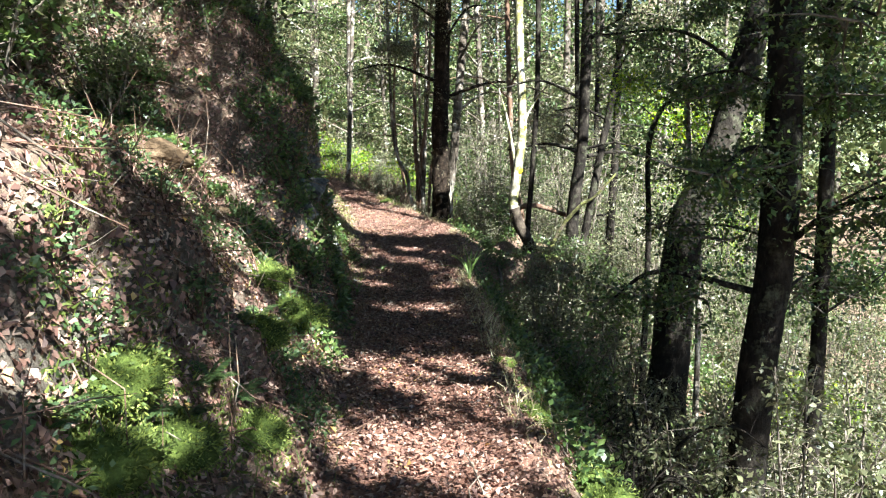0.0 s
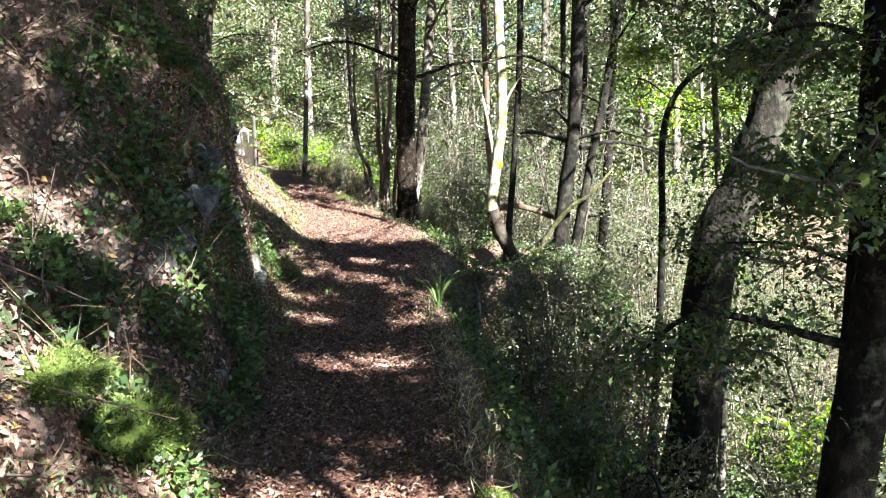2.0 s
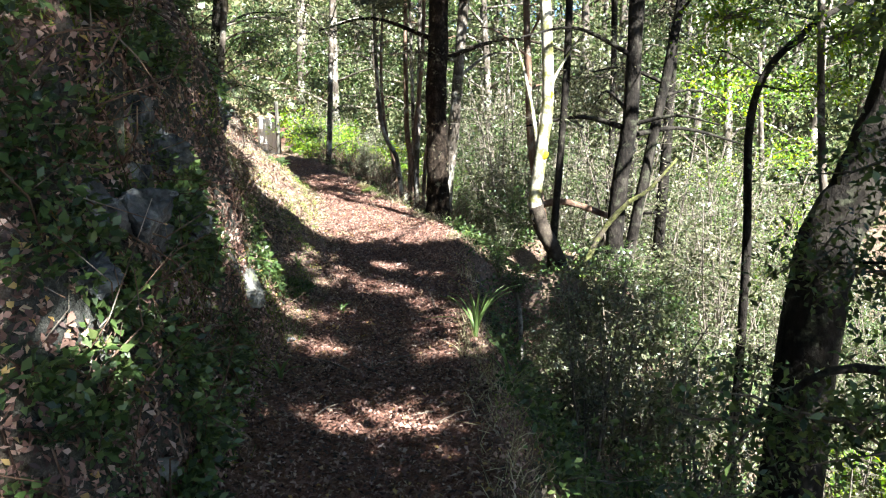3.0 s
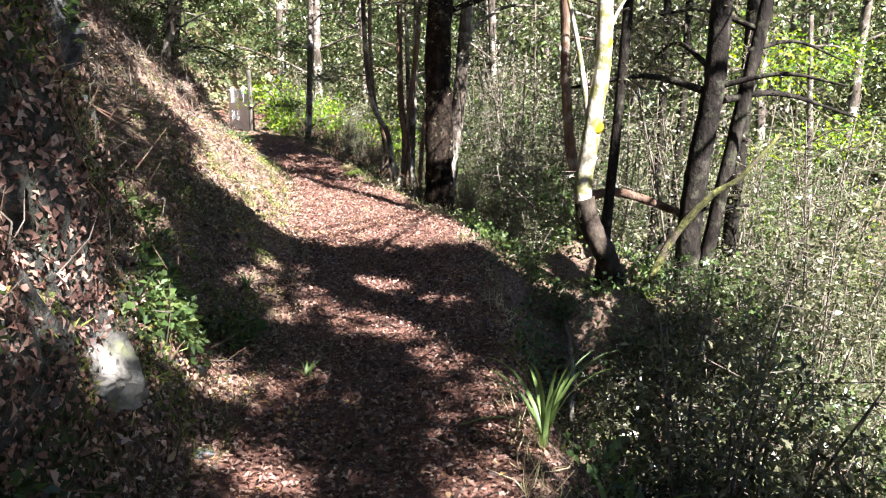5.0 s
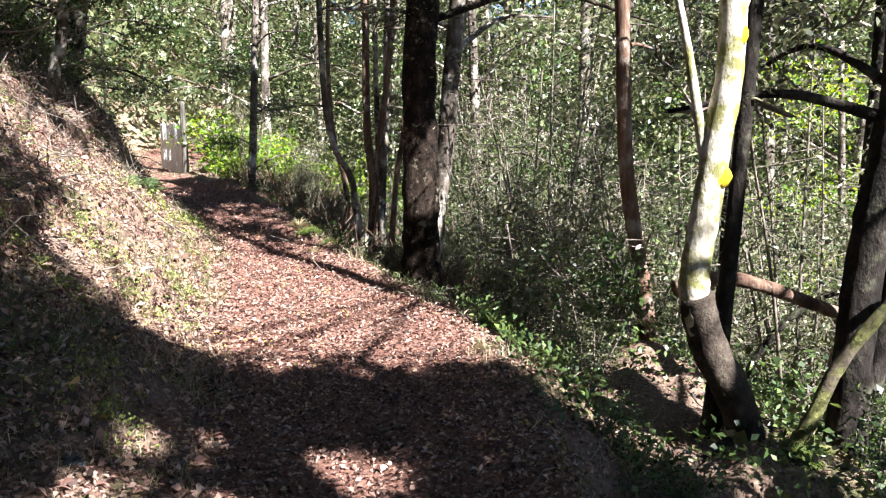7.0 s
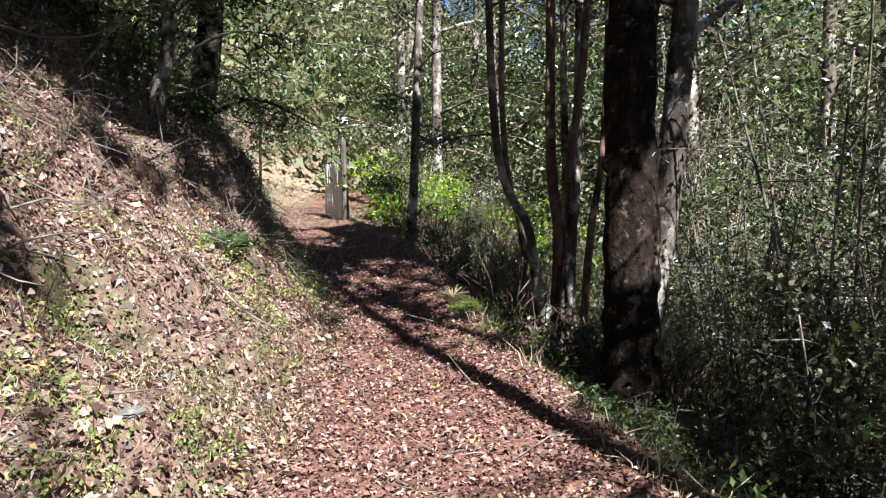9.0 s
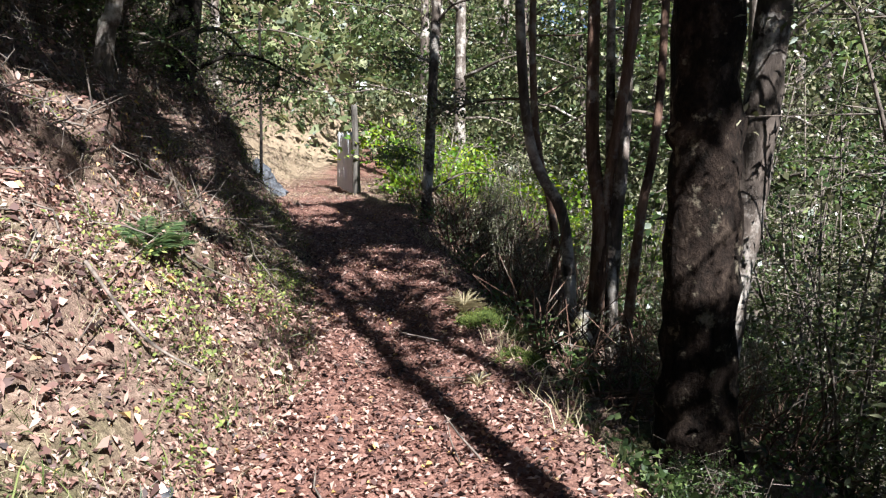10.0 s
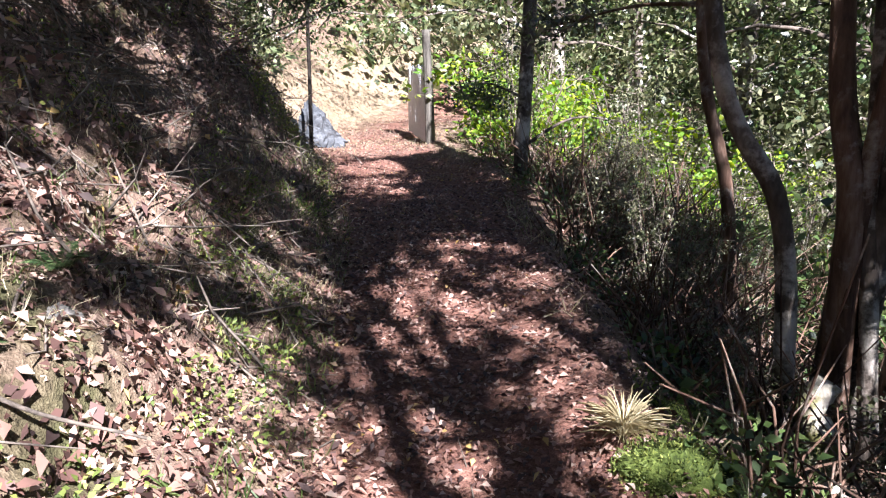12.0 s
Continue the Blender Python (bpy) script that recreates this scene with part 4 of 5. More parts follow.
litter("fallen_leaves", 42000, (on_path * 1.0 + reach * .35) * near_y * flat * (QUAD_MID[:, 1] < 25), .036, "larger curled brown beech leaves lying loose on the track", lift=.02)
shady = ((QUAD_MID[:, 1] > 1.5) & (QUAD_MID[:, 1] < 11.5) & (QUAD_LEFT > 0) & (QUAD_LEFT < 2.8)) * 1.0
litter("bank_leaf_litter", 70000, shady, .04, "brown fallen leaves caught on the steep bank and its shelf")
bright = ((QUAD_MID[:, 1] > 11.5) & (QUAD_MID[:, 1] < 22) & (QUAD_LEFT > -.1) & (QUAD_LEFT < 3)) * np.exp(-np.maximum(QUAD_LEFT - .8, 0) / 1.2)
litter("slope_leaf_litter", 75000, ((QUAD_MID[:, 1] > 11.5) & (QUAD_MID[:, 1] < 26) & (QUAD_LEFT > 0) & (QUAD_LEFT < 3.6)) * 1.0, .034, "brown fallen leaves and bark scraps on the slope", patch=3)
bend = ((QUAD_MID[:, 1] > 26) & (QUAD_MID[:, 1] < 35) & (QUAD_LEFT > -2.5) & (QUAD_LEFT < 4)) * .55
litter("bank_leaves", 16000, ((QUAD_MID[:, 1] > 12) & (QUAD_MID[:, 1] < 26) & (QUAD_LEFT > -.2) & (QUAD_LEFT < 3)) * 1.0, .055, "large curled brown leaves and bark flakes on the bank", lift=.03, patch=8)
# lighter leaf tones, only on this stretch of bank and the far bend
litter("pale_leaf_litter", 70000, bright * flat + bend, .026, "pale fallen leaves on the bank and at the bend", "pale_dry", patch=5)


def blades(name, count, weight, height, width, material, label, patch_scale, seed, cut=.5, lean=.5):
    """Grass: thin bent blades in patches."""
    pos, nor = scatter(rng, count * 3, weight)
    keep = patchy(pos, patch_scale, seed) > cut
    pos, nor = pos[keep][:count], nor[keep][:count]
    n = len(pos)
    up = unit(nor * .5 + np.array([0, 0, .8]) + rng.normal(size=(n, 3)) * lean)
    h = (height * (.4 + .9 * rng.random(n)))[:, None]
    bend = rng.normal(size=(n, 3)) * .35 * h + np.array([0, 0, -.12]) * h
    side = unit(np.cross(up, rand_unit(rng, n))) * width * .5
    a, b, c = pos, pos + up * h * .55, pos + up * h + bend
    co = np.stack([a - side, a + side, b + side * .8, b - side * .8, c, c], 1)
    co[:, 5] = c + side * .1
    i = np.arange(n)[:, None] * 6
    f = np.concatenate([i + [0, 1, 2, 3], i + [3, 2, 5, 4]], 1)
    ob = part(name, quick_mesh(name, co, f, 4), material)
    return tagged(ob, label, "grass", kind="stuff")


bank = (QUAD_LEFT > -.15) * np.exp(-np.maximum(QUAD_LEFT - .2, 0) / 1.3)
edge = (QUAD_RIGHT > -.08) * np.exp(-np.maximum(QUAD_RIGHT, 0) / .45)
mid_y = (QUAD_MID[:, 1] > 9.5) & (QUAD_MID[:, 1] < 26)
early = (QUAD_MID[:, 1] > 1.5) & (QUAD_MID[:, 1] < 10)
blades("dry_grass", 28000, bank * mid_y + bend * .5, .075, .0035, "straw", "dry straw-coloured grass on the sunlit bank", 1.2, 1, .47)
blades("green_grass", 7000, (bank + edge * .3) * (mid_y * 1.0 + early * .5), .12, .006, "grass", "short green grass and weeds along the track edges", 1.0, 2, .52)
blades("edge_grass", 3500, edge * near_y, .15, .006, "straw", "ragged dry grass hanging over the outer track edge", 1.5, 3, .55, .8)
blades("moss_carpet", 26000, (bank * early * 1.3 + edge * .4 * near_y) * (QUAD_NORMAL[:, 2] < .93), .035, .012, "moss", "bright green moss over the bank and stones", 1.3, 4, .56, .9)


def place_leaves(name, count, weight, size, material, label, category, patch_scale, seed, cut, lift=.05, per=9, spread=.07):
    """Little leafy plants, ivy and seedlings, too small to pick apart."""
    pos, nor = scatter(rng, count, weight)
    keep = patchy(pos, patch_scale, seed) > cut
    pos, nor = pos[keep], nor[keep]
    centre = pos + nor * lift
    p, a, n, l, w = clump_leaves(rng, centre, spread, per, size, size * .6, .7)
    ob = part(name, leaf_mesh(name, p, a + np.repeat(nor, per, 0) * .4, n + np.repeat(nor, per, 0) * .6, l, w), material)
    return tagged(ob, label, category, kind="stuff")


wall = (QUAD_LEFT > .05) & (QUAD_LEFT < 2.2) & ((QUAD_MID[:, 1] < 8.5) | (QUAD_MID[:, 1] > 9.7) | (QUAD_LEFT > .6)) & (QUAD_MID[:, 1] > 5.3) & (QUAD_MID[:, 1] < 11.5)
lower = (QUAD_LEFT > .1) & (QUAD_LEFT < 1.5) & (QUAD_MID[:, 1] > 1.2) & (QUAD_MID[:, 1] < 6.5)
sunny = (QUAD_LEFT > .1) & (QUAD_LEFT < 3.5) & (QUAD_MID[:, 1] > 11) & (QUAD_MID[:, 1] < 24)
gully = (QUAD_RIGHT > .15) & (QUAD_RIGHT < 10) & (QUAD_MID[:, 1] > 2) & (QUAD_MID[:, 1] < 26)
place_leaves("wall_plants", 8500, wall * 1.0, .048, "beech", "small dark green plants growing over the rock face", "plants", 2.3, 5, .53)
place_leaves("bank_plants", 1700, lower * 1.0, .028, "fern", "low green herbs and seedlings on the shady bank", "plants", 1.6, 6, .5)
place_leaves("sun_plants", 3600, sunny * np.exp(-np.maximum(QUAD_LEFT - .5, 0) / 1.2), .024, "moss", "small yellow-green weeds among the dry leaves", "plants", 1.5, 7, .53)
place_leaves("gully_plants", 10500, gully * (.35 + np.exp(-np.maximum(QUAD_RIGHT, 0) / 1.6)), .055, "beech", "low leafy growth down the gully side", "plants", 1.1, 8, .4, .1, 8, .17)


slope = (QUAD_RIGHT > 2) & (QUAD_RIGHT < 13) & (QUAD_MID[:, 1] > 7) & (QUAD_MID[:, 1] < 27)
place_leaves("slope_scrub", 8500, slope * 1.0, .075, "beech", "leafy green scrub over the far side of the gully", "scrub", .6, 13, .38, .35, 12, .4)


def sticks(name, count, weight, length, radius, material, label, lean=.25, category="twigs"):
    """Fallen twigs, each bent a little."""
    pos, nor = scatter(rng, count, weight)
    way = unit(np.cross(nor, rand_unit(rng, count)) + nor * lean * rng.random((count, 1)))
    l = (length * (.35 + rng.random(count)))[:, None]
    bend = rng.normal(size=(count, 3)) * .1 * l
    a = pos + nor * .01
    lines = np.stack([a, a + way * l * .5 + bend, a + way * l], 1)
    ob = part(name, tube_mesh(name, lines, radius * (.6 + rng.random((count, 1))) * np.array([[1, .8, .4]]), 4), material)
    return tagged(ob, label, category, kind="stuff")


sticks("fallen_twigs", 900, (reach * near_y), .3, .004, "twig", "thin grey fallen twigs on the track and bank")
spur = (QUAD_LEFT > .1) & (QUAD_LEFT < 3.5) & (QUAD_MID[:, 1] > 19) & (QUAD_MID[:, 1] < 26)
sticks("bank_brush", 4600, sunny * np.clip((QUAD_LEFT - .5) / 1.2, 0, 1) + spur * .8, .38, .005, "twig", "dry grey brushwood lying on the upper bank", .4)
sticks("bank_roots", 1300, (wall * 1.3 + lower) * 1.0, .5, .0035, "bark_red", "thin brown roots and stems trailing down the bank", .35)
brush_zone = (QUAD_RIGHT > .25) & (QUAD_RIGHT < 3.0) & (QUAD_MID[:, 1] > 19.2) & (QUAD_MID[:, 1] < 26)
pos, nor = scatter(rng, 2600, brush_zone * 1.0)
up = unit(np.array([.1, -.1, 1.0]) + rng.normal(size=(len(pos), 3)) * .8)
l = (.25 + .6 * rng.random(len(pos)) ** 1.5)[:, None]
lines = np.stack([pos, pos + up * l * .55, pos + up * l + rng.normal(size=pos.shape) * .18], 1)
tagged(part("dead_brush", tube_mesh("dead_brush", lines, np.tile([.008, .006, .003], (len(pos), 1)), 4), "bark_red"), "tangle of dead brown stems beside the track", "brushwood", kind="stuff")


# ---- ferns, cushions, flax ----
def frond_mesh(rng, length):
    """One arching fern frond with paired leaflets."""
    n = 34
    u = np.linspace(.12, 1, n)
    line = np.stack([u * length * .9, np.zeros(n), length * (.75 * u - .62 * u * u)], 1)
    pos = np.repeat(line, 2, 0)
    side = np.tile([[0, 1., 0], [0, -1., 0]], (n, 1))
    size = np.repeat(length * .3 * np.sin(np.pi * (.12 + .86 * u)) ** .8, 2)
    axis = side + np.array([.45, 0, -.12]) + rng.normal(size=(2 * n, 3)) * .06
    nor = np.tile([[0, 0, 1.]], (2 * n, 1)) + rng.normal(size=(2 * n, 3)) * .15
    return leaf_mesh("frond", pos, axis, nor, size, size * .17, .1)


def fern(seed, fronds, length, label):
    rng = np.random.default_rng(seed)
    root = thing("fern", (0, 0, 0), label, "fern", "ferns by the track")
    meshes = [frond_mesh(rng, length * k) for k in (.8, 1, 1.15)]
    for k in range(fronds):
        ob = part("frond", meshes[k % 3], "fern", root)
        ob.matrix_basis = Matrix.Rotation(k * 2 * math.pi / fronds + rng.random() * .5, 4, "Z") @ Matrix.Rotation(-rng.uniform(-.1, .6), 4, "Y")
    return root


FERN = fern(61, 9, .42, "green fern with arching feathery fronds")
settle(FERN, -3.05, 17.62, .75)
for x, y, s in [(-3.2, 17.8, .6), (-2.95, 17.45, .55), (-3.1, 18.0, .45), (-1.12, 2.55, .6), (-1.16, 2.1, .6), (-1.1, 4.2, .55), (-.95, 3.3, .5), (-1.25, 5.5, .6), (-1.3, 6.9, .7), (-1.2, 7.6, .6), (-1.45, 8.2, .6), (-1.2, 3.5, .5), (1.3, 6.3, .9), (1.7, 9.2, 1.0), (2.4, 7.6, 1.1), (1.5, 10.6, .8), (3.4, 12.6, 1.2), (4.2, 11.4, 1.3), (-3.4, 18.6, .4), (-1.0, 3.0, .5), (-1.0, 2.75, .45), (-1.0, 4.7, .45), (-1.1, 3.9, .45), (-1.25, 6.2, .5), (-1.35, 7.9, .45), (-1.3, 8.8, .4), (-1.6, 10.4, .4), (-1.9, 11.2, .4), (.9, 12.0, .6), (2.6, 9.3, 1.2)]:
    place(FERN, x, y, s, rng.uniform(0, 6.3), 0, None, -.02)


def cushion(seed, r, label, material="moss"):
    """A mossy mound: a lumpy body set with short dense tufts."""
    rng = np.random.default_rng(seed)
    bm = bmesh.new()
    bmesh.ops.create_icosphere(bm, subdivisions=3, radius=r)
    for v in bm.verts:
        v.co *= 1 + .35 * noise.noise(v.co * (2.2 / r) + Vector((seed, 0, 0)))
        v.co.z *= .5
    root = thing("moss_cushion", (0, 0, 0), label, "moss", "mossy mounds")
    pts = np.array([tuple(v.co) for v in bm.verts])
    part("body", finish("body", bm), "moss_body", root)
    n = 3600
    base = pts[rng.integers(len(pts), size=n)] + rng.normal(size=(n, 3)) * r * .06
    out = unit(base * np.array([1, 1, 2.5])) + rng.normal(size=(n, 3)) * .5
    part("moss_growth", leaf_mesh("moss_growth", base, out, rand_unit(rng, n), .02 * (.5 + rng.random(n)), .008, .1), material, root)
    return root


CUSHION = [cushion(71, .3, "low mound of bright green moss at the track edge"), cushion(72, .22, "green mossy hump on the leafy bank"), cushion(73, .2, "pale mossy stone at the outer edge of the track")]
settle(CUSHION[0], .74, 3.75)
settle(CUSHION[1], -1.14, 2.2)
settle(CUSHION[2], .52, 4.5, .7)
for k, x, y, s in [(0, .3, 15.45, .7), (1, -1.05, 2.62, .9), (1, -1.12, 4.2, .9), (1, -1.18, 2.5, .9), (1, -.9, 3.25, .8), (1, -1.2, 5.6, 1.2), (1, -1.3, 5.2, .9), (2, .05, 15.95, .6), (0, 1.95, 13.7, .8), (0, 2.5, 13.9, .7), (1, -1.15, 18.35, .7), (2, -1.05, 17.9, .5), (1, -1.45, 19.1, .8), (0, -1.5, 19.6, .5), (1, .45, 5.6, .5)]:
    place(CUSHION[k], x, y, s, rng.uniform(0, 6.3))


def flax(at, count, length, label, material="flax", width=.011):
    rng = np.random.default_rng(int(at[1] * 10))
    root = thing("flax_plant", (at[0], at[1], ground_z(*at) - .02), label, "plant")
    for k in range(count):
        w = k * 2.4 + rng.random()
        reach, h = length * rng.uniform(.25, .9), length * rng.uniform(.6, 1)
        co = []
        for j in range(7):
            u = j / 6
            c = Vector((math.cos(w) * reach * u ** 1.6, math.sin(w) * reach * u ** 1.6, h * (1.55 * u - .75 * u * u * (reach / length + .35))))
            s = Vector((-math.sin(w), math.cos(w), 0)) * (width * (1 - u ** 3) + .0006)
            co += [c - s, c + Vector((0, 0, -.006)), c + s]
        f = [[j * 3 + i, j * 3 + i + 1, j * 3 + i + 4, j * 3 + i + 3] for j in range(6) for i in (0, 1)]
        part("blade", quick_mesh("blade", np.array([tuple(v) for v in co]), np.array(f), 4), material, root)
    return root


flax((.36, 9.75), 13, .62, "green flax tuft with long arching strap leaves")
flax((.62, 9.4), 8, .5, "small flax tuft hanging over the edge")
flax((-.9, 10.75), 9, .17, "short bright grass tuft on the track")
flax((-1.03, 8.65), 9, .2, "bright green grass tuft at the foot of the rock")
flax((-1.62, 19.2), 130, .2, "pale dry grass tuft on the outer edge of the track", "straw", .0025)
flax((-1.22, 19.0), 40, .2, "green grass tuft on the outer edge of the track", "grass", .003)
flax((-.75, 19.6), 45, .24, "green grass tuft below the track edge", "grass", .003)
flax((-1.3, 17.9), 40, .11, "straw-coloured grass tuft at the track edge", "straw", .0025)
flax((.2, 14.6), 45, .12, "dry grass tuft overhanging the edge", "straw", .0025)
flax((-1.6, 12.15), 8, .2, "pale grass tuft at the bank foot")


# ---- stones ----
def boulder(name, at, size, material, label, seed, turn=0, z=None, cuts=16):
    """An angular weathered rock: chopped by planes, then roughened."""
    rng = np.random.default_rng(seed)
    bm = bmesh.new()
    bmesh.ops.create_icosphere(bm, subdivisions=5 if max(size) > .25 else 4, radius=1)
    planes = [(Vector(rand_unit(rng, 1)[0]), rng.uniform(.5, .85)) for _ in range(cuts)]
    for v in bm.verts:
        for n, d in planes:
            o = v.co.dot(n) - d
            if o > 0:
                v.co -= n * o
        w = v.co + Vector((seed, 0, 0))
        v.co *= 1 + .14 * noise.noise(w * 2.2) + .09 * noise.cell(Vector((w.x * 3 + .3 * w.z, w.y * 3, w.z * 4.5 + w.x))) + .1 * abs(noise.noise(w * 5)) + .06 * noise.noise(w * 9) + .05 * noise.noise(w * 19)
        v.co = Vector((v.co.x * size[0], v.co.y * size[1], v.co.z * size[2]))
    ob = part(name, finish(name, bm, False), material)
    ob.matrix_basis = Matrix.Translation((at[0], at[1], ground_z(*at) if z is None else z)) @ Matrix.Rotation(turn, 4, "Z")
    return tagged(ob, label, "rock")


boulder("rock_outcrop", (-2.1, 9.85), (.42, .6, .7), "rock", "jutting grey rock nose overhanging the track", 1, .3, 1.75)
boulder("rock_outcrop", (-2.0, 8.55), (.5, .8, .95), "rock", "dark lichened rock face in the cutting", 2, .1, 1.5)
boulder("rock_outcrop", (-1.68, 9.25), (.26, .42, .58), "rock", "blue-grey rock slab at the foot of the bluff", 3, .5, .5)
boulder("rock_outcrop", (-1.52, 9.3), (.22, .24, .28), "rock_white", "pale broken stone face with lichen", 4, .2, .4)
boulder("rock_outcrop", (-1.6, 7.2), (.45, .7, .75), "rock", "dark rock ledge under hanging plants", 5, 0, .8)
boulder("stone", (-1.08, 6.7), (.08, .07, .06), "rock_white", "small whitish stone in the bank", 6, 0, None)
for k, (x, y, s) in enumerate([(-1.2, 9.7, .1), (-1.4, 10.3, .09), (-1.3, 11.3, .07), (-1.75, 12.6, .09), (-2.3, 15.3, .11), (-2.5, 15.9, .08), (-2.2, 16.4, .09), (-1.55, 11.8, .06), (.55, 15.0, .12), (.75, 15.7, .1), (-1.3, 18.0, .1), (-3.2, 18.4, .1)]):
    boulder("stone", (x, y), (s * .7, s * .55, s * .35), "rock_white" if k % 3 else "rock", "small pale stone lying in the leaf litter", 20 + k, k)
boulder("rock_outcrop", (-7.1, 27.2), (.55, .7, .7), "rock_blue", "blue-grey boulder at the bend by the fence", 31, .4)
boulder("rock_outcrop", (-7.0, 26.1), (.3, .4, .4), "rock_blue", "smaller blue-grey boulder on the bank foot", 32, 1.4)


# ---- the slatted fence and its post ----
def bar_mesh(name, w, d, h, seed=0, bevel=.006):
    bm = bmesh.new()
    bmesh.ops.create_cube(bm, size=1)
    for v in bm.verts:
        v.co = Vector((v.co.x * w, v.co.y * d, (v.co.z + .5) * h))
    bmesh.ops.bevel(bm, geom=bm.edges[:], offset=bevel, segments=1, affect="EDGES")
    for v in bm.verts:
        v.co += Vector((noise.noise(v.co * 3 + Vector((seed, 0, 0))) * .006, noise.noise(v.co * 4 + Vector((0, seed, 0))) * .006, 0))
    return finish(name, bm, False)


FENCE_A, FENCE_B = Vector((-5.32, 27.45, 0)), Vector((-6.45, 29.7, 0))
along = (FENCE_B - FENCE_A)
yaw = math.atan2(along.y, along.x)
fence = thing("slat_fence", (FENCE_A.x, FENCE_A.y, ground_z(FENCE_A.x, FENCE_A.y)), "bleached vertical slat fence beside the track", "fence")
slats = 17
shapes = [bar_mesh("slat", .1, .02, 1.12 + .03 * k, k) for k in range(3)]
for k in range(slats):
    q = FENCE_A + along * (k / (slats - 1))
    ob = part("slat", shapes[k % 3], "board", fence)
    ob.matrix_basis = Matrix.Translation(Vector((q.x, q.y, ground_z(q.x, q.y) + .03)) - fence.location) @ Matrix.Rotation(yaw, 4, "Z") @ Matrix.Rotation(rng.normal() * .02, 4, "Y")
for h in (.3, .82):
    ob = part("rail", bar_mesh("rail", along.length, .04, .07, 5), "post", fence)
    q = (FENCE_A + FENCE_B) / 2 + Vector((.03 * math.sin(yaw), -.03 * math.cos(yaw), 0)) * 1.2
    ob.matrix_basis = Matrix.Translation(Vector((q.x, q.y, (ground_z(FENCE_A.x, FENCE_A.y) + ground_z(FENCE_B.x, FENCE_B.y)) / 2 + h)) - fence.location) @ Matrix.Rotation(yaw, 4, "Z") @ Matrix.Rotation(-math.asin((ground_z(FENCE_B.x, FENCE_B.y) - ground_z(FENCE_A.x, FENCE_A.y)) / along.length), 4, "Y")
post = part("fence_post", trunk_mesh("fence_post", [(0, 0, -.1), (-.02, 0, .8), (-.06, 0, 1.66)], .075, .06, 10, .12, 0), "post")
post.location = (-5.2, 27.35, ground_z(-5.2, 27.35))
tagged(post, "round weathered wooden post at the end of the slat fence", "post")
pole = part("pole", trunk_mesh("pole", [(0, 0, -.1), (.02, 0, 1.5), (0, .02, 3.2)], .03, .02, 8, .1, 0), "bark_dark")
pole.location = (-6.5, 26.0, ground_z(-6.5, 26.0))
tagged(pole, "thin dark bare stem standing at the bend", "sapling")

# ---- far hillsides ----
hill = ((QUAD_MID[:, 1] > 24) & (QUAD_LEFT > 1.2)) * np.exp(-np.maximum(QUAD_LEFT, 0) / 9) * 1.0
hill = hill + ((QUAD_MID[:, 1] > 9) & (QUAD_RIGHT > 6)) * np.exp(-np.maximum(QUAD_RIGHT - 6, 0) / 16) * 1.1 + (QUAD_MID[:, 1] > 34) * .4
hill = hill + ((QUAD_MID[:, 1] > 3) & (QUAD_MID[:, 1] < 24) & (QUAD_LEFT > 3.4)) * np.exp(-np.maximum(QUAD_LEFT, 0) / 3) * 1.0
hill *= (np.abs(QUAD_MID[:, 0]) < 60) & (QUAD_MID[:, 1] < 75)
place_leaves("hill_scrub", 11500, hill, .14, "far", "dense green and olive scrub covering the hillsides", "scrub", .3, 9, .1, .35, 14, .6)
far = ((QUAD_MID[:, 1] > 35) & (QUAD_MID[:, 1] < 95) & (np.abs(QUAD_MID[:, 0]) < 50)) * 1.0 + ((QUAD_RIGHT > 24) & (QUAD_RIGHT < 60) & (QUAD_MID[:, 1] > 0) & (QUAD_MID[:, 1] < 40)) * .7
place_leaves("far_woods", 6500, far, .55, "far", "far wooded hillside in full leaf", "woods", .1, 12, .0, 1.2, 13, 1.9)


# ---- roots, logs and the pale stump ----
def log(name, points, r0, r1, material, label, seed, category="log"):
    a = Vector(points[0])
    ob = part(name, trunk_mesh(name, [Vector(q) - a for q in points], r0, r1, 10, .22, .15, 8, seed), material)
    ob.location = a
    return tagged(ob, label, category)


log("mossy_root", [(1.85, 13.72, -.4), (2.01, 13.7, -.15), (2.23, 13.7, .3), (2.57, 13.7, .7), (2.85, 13.72, .88), (3.25, 13.8, 1.3)], .055, .018, "bark_moss", "thick mossy limb rising from the tree foot", 3)
log("fallen_log", [(1.4, 14.25, .62), (1.75, 14.3, .68), (2.1, 14.3, .6), (2.5, 14.25, .45)], .05, .045, "bark_red", "short reddish log lodged between the trunks", 4)
log("stump", [(-.84, 20.5, -.7), (-.82, 20.5, -.25), (-.77, 20.5, .05), (-.84, 20.5, .2), (-.76, 20.52, .36)], .1, .065, "bark_pale", "pale twisted stump below the track edge", 5, "stump")
log("broken_stake", [(1.06, 12.55, -1.7), (1.02, 12.52, -.6), (.96, 12.5, -.28)], .028, .02, "bark_mottled", "pale broken branch standing in the hollow", 6, "branch")
log("bowed_branch", [(2.2, 15.4, -1.2), (2.5, 15.3, -.2), (2.95, 15.2, .35), (3.6, 15.2, .45)], .035, .02, "bark_dark", "dark bowed branch arching over the gully", 7, "branch")
log("fallen_branch", [(-2.95, 17.0, 1.12), (-2.6, 16.9, .82), (-2.35, 16.95, .66)], .009, .005, "twig", "thin pale fallen branch on the bank", 8, "branch")
log("fallen_branch", [(-3.35, 17.9, 1.28), (-3.0, 18.0, 1.0), (-2.75, 18.2, .84)], .008, .004, "twig", "thin pale fallen branch on the bank", 9, "branch")
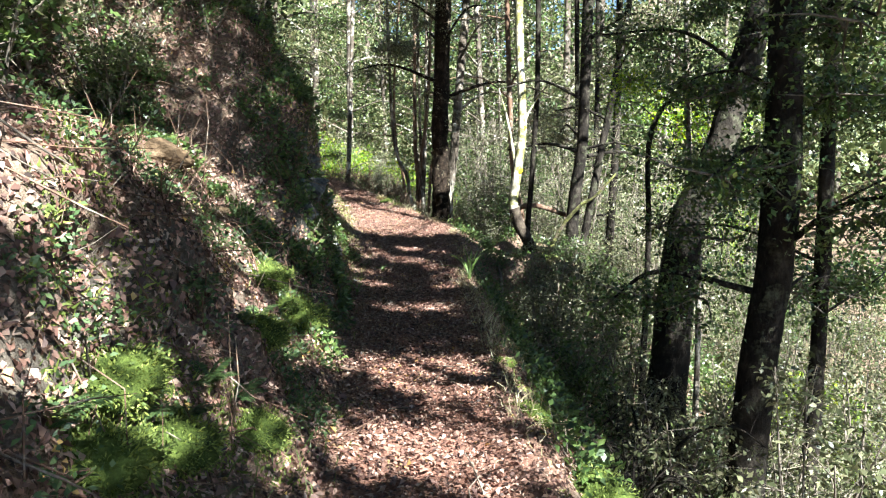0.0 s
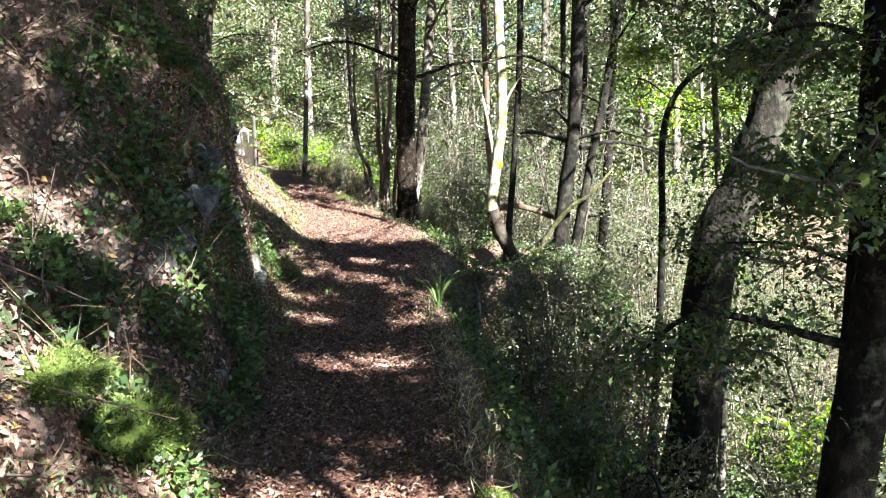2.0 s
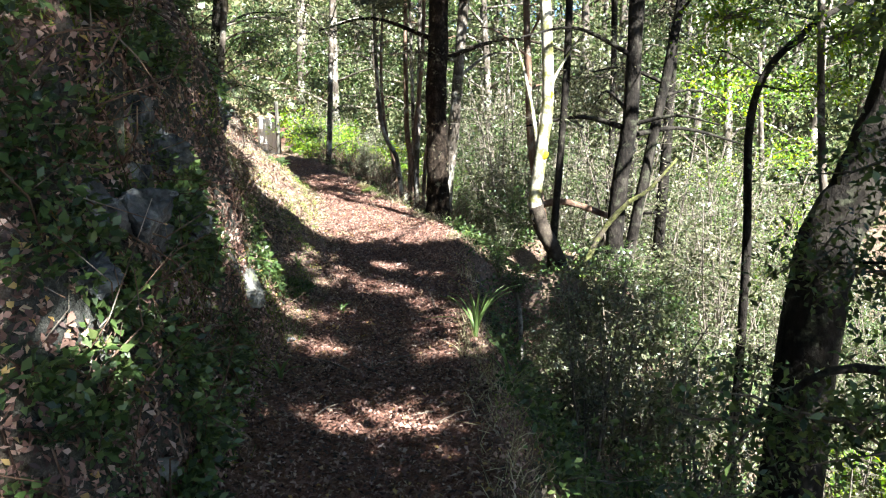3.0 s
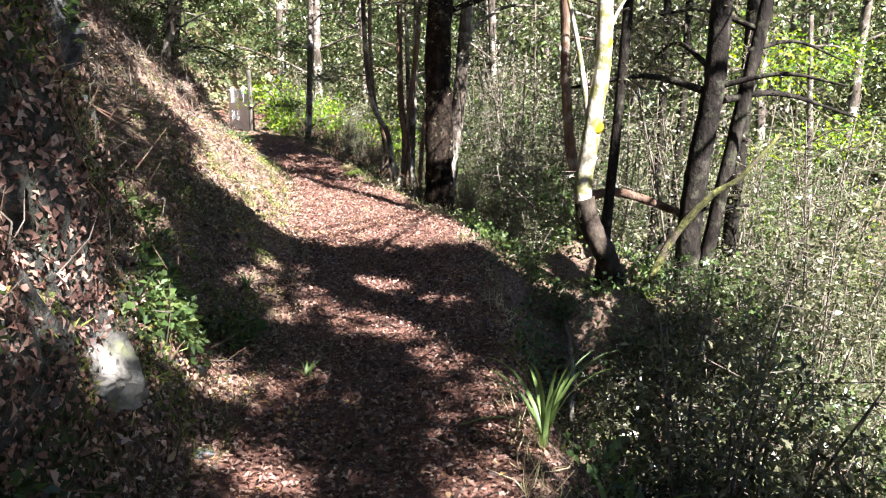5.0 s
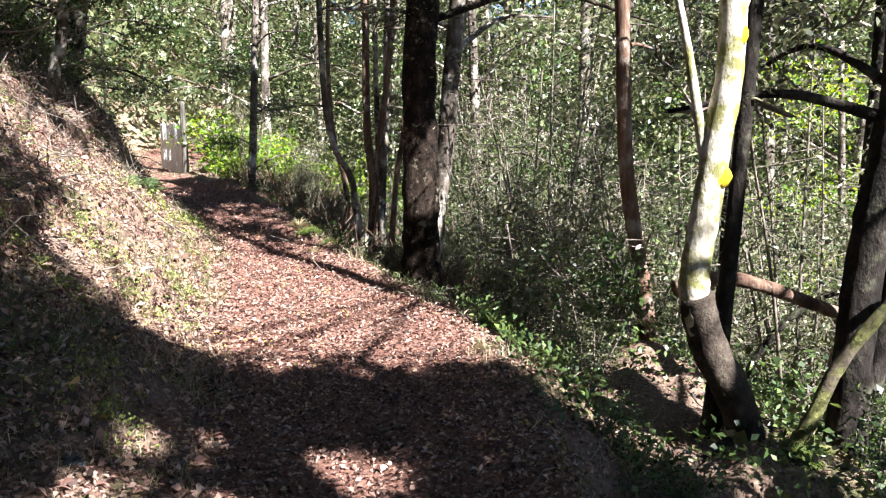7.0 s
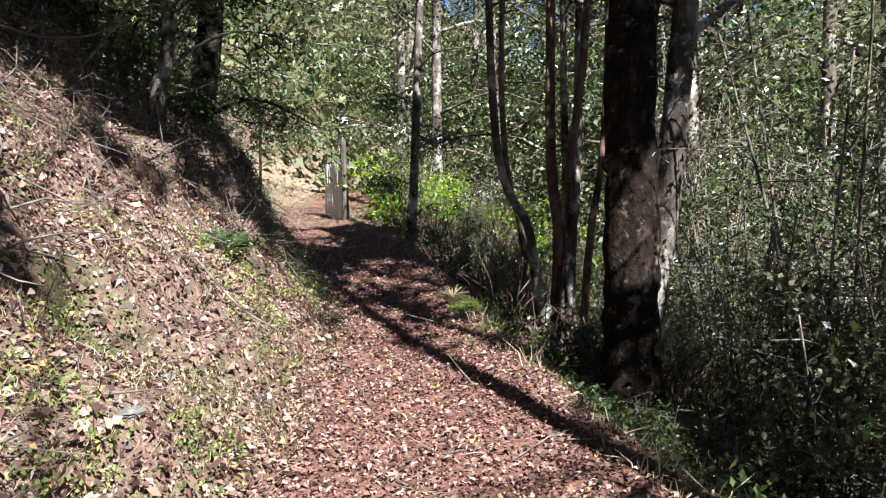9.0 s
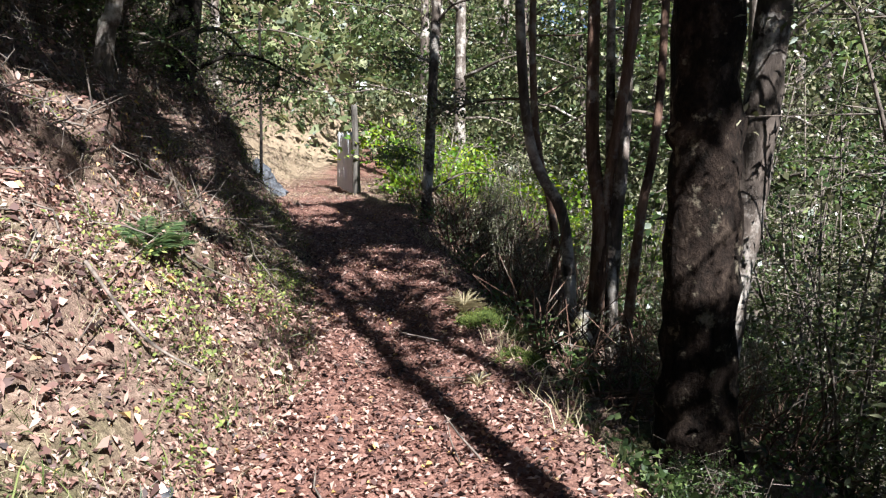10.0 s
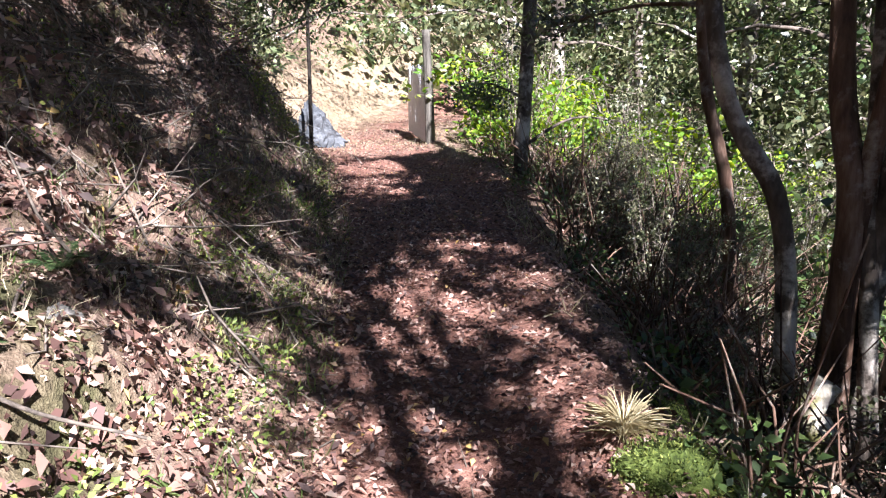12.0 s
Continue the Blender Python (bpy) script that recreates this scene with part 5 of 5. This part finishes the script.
log("dead_branch", [(-4.75, 18.1, ground_z(-4.75, 18.1) - .05), (-4.4, 18.05, 2.65), (-4.0, 17.95, 3.0), (-3.6, 17.9, 3.55)], .016, .006, "twig", "bare bleached branch leaning out from the bank top", 30, "branch")
log("dead_branch", [(-5.0, 17.6, ground_z(-5.0, 17.6) - .05), (-4.6, 17.7, 2.75), (-4.2, 17.9, 2.8), (-3.9, 18.2, 3.1)], .013, .005, "twig", "thin bare grey branch over the bank", 31, "branch")
log("dead_branch", [(-5.2, 22, 4.3), (-4.3, 21.95, 4.5), (-3.5, 21.9, 4.35), (-2.7, 21.8, 4.45)], .022, .008, "twig", "dead pale branch hanging from the bank tree", 32, "branch")
log("dead_branch", [(-3.9, 21.93, 4.45), (-3.5, 21.8, 4.1), (-3.1, 21.7, 4.05), (-2.9, 21.7, 3.7)], .014, .005, "twig", "dead crooked twig drooping over the track", 33, "branch")
log("dead_branch", [(-3.4, 21.9, 4.36), (-3.15, 21.8, 4.1), (-3.2, 21.75, 3.8), (-3.05, 21.7, 3.5)], .012, .005, "twig", "dead crooked twig drooping over the track", 34, "branch")
for k in range(8):
    w = k * .8
    pts = []
    for d in (.12, .35, .6, .85):
        x, y = 1.95 + d * math.cos(w + d * .5), 13.85 + d * .8 * math.sin(w + d * .5)
        pts.append((x, y, ground_z(x, y) + .025 - .05 * d))
    log("surface_root", pts, .035, .014, "bark_moss" if k % 2 else "bark_foot", "gnarled root gripping the knoll", 11 + k, "root")
for k in range(14):
    y = 5.9 + 4.6 * rng.random()
    d = rng.uniform(.12, .75)
    s = rng.uniform(.08, .19)
    x = lerp(PATH_LEFT, y) - d
    boulder("stone", (x - .1, y), (s, s * 1.1, s * .8), "rock", "rough grey stone bedded in the rocky bank", 60 + k, k)

boulder("sandstone_block", (-1.95, 4.95), (.24, .17, .16), "rock_tan", "tan sandstone block half buried in the bank shelf", 7, .3)
boulder("sandstone_block", (-1.72, 5.3), (.17, .15, .1), "rock_tan", "low tan sandstone lump on the shelf", 8, .8)


def dead_shrub(seed, label):
    """A leafless dark tangle: arching stems with forked twigs."""
    rng = np.random.default_rng(seed)
    root = thing("dead_shrub", (0, 0, 0), label, "dead shrub")
    ends = []
    for s in range(11):
        w = s * .57 + rng.random() * .4
        reach = rng.uniform(.6, 1.3)
        h = rng.uniform(.45, 1.0)
        pts = [(0, 0, -.1), (math.cos(w) * reach * .35, math.sin(w) * reach * .35, h * .75), (math.cos(w) * reach * .75, math.sin(w) * reach * .75, h), (math.cos(w) * reach * 1.1, math.sin(w) * reach * 1.1, h * .8)]
        part("stem", trunk_mesh("stem", pts, .02, .006, 6, .2, .2, 5, s), "bark_dark", root)
        line = smooth_line(pts, 8)
        for k in range(12):
            a = line[int(rng.integers(6, len(line)))]
            ends.append((tuple(a), tuple(a + Vector(rng.normal(size=3)) * .2)))
    e = np.array(ends)
    tagged(part("twig_growth", tube_mesh("twig_growth", e, np.tile([.006, .002], (len(e), 1)), 3), "bark_dark", root), kind="stuff")
    return root


DEAD = dead_shrub(91, "leafless dark tangle of branches below the track edge")
settle(DEAD, 1.9, 6.9)
for x, y, s in [(2.25, 7.7, 1.1), (1.65, 6.1, .7), (1.3, 12.0, .8), (.6, 17.2, .8), (2.4, 16.8, 1.1)]:
    place(DEAD, x, y, s, rng.uniform(0, 6.3))
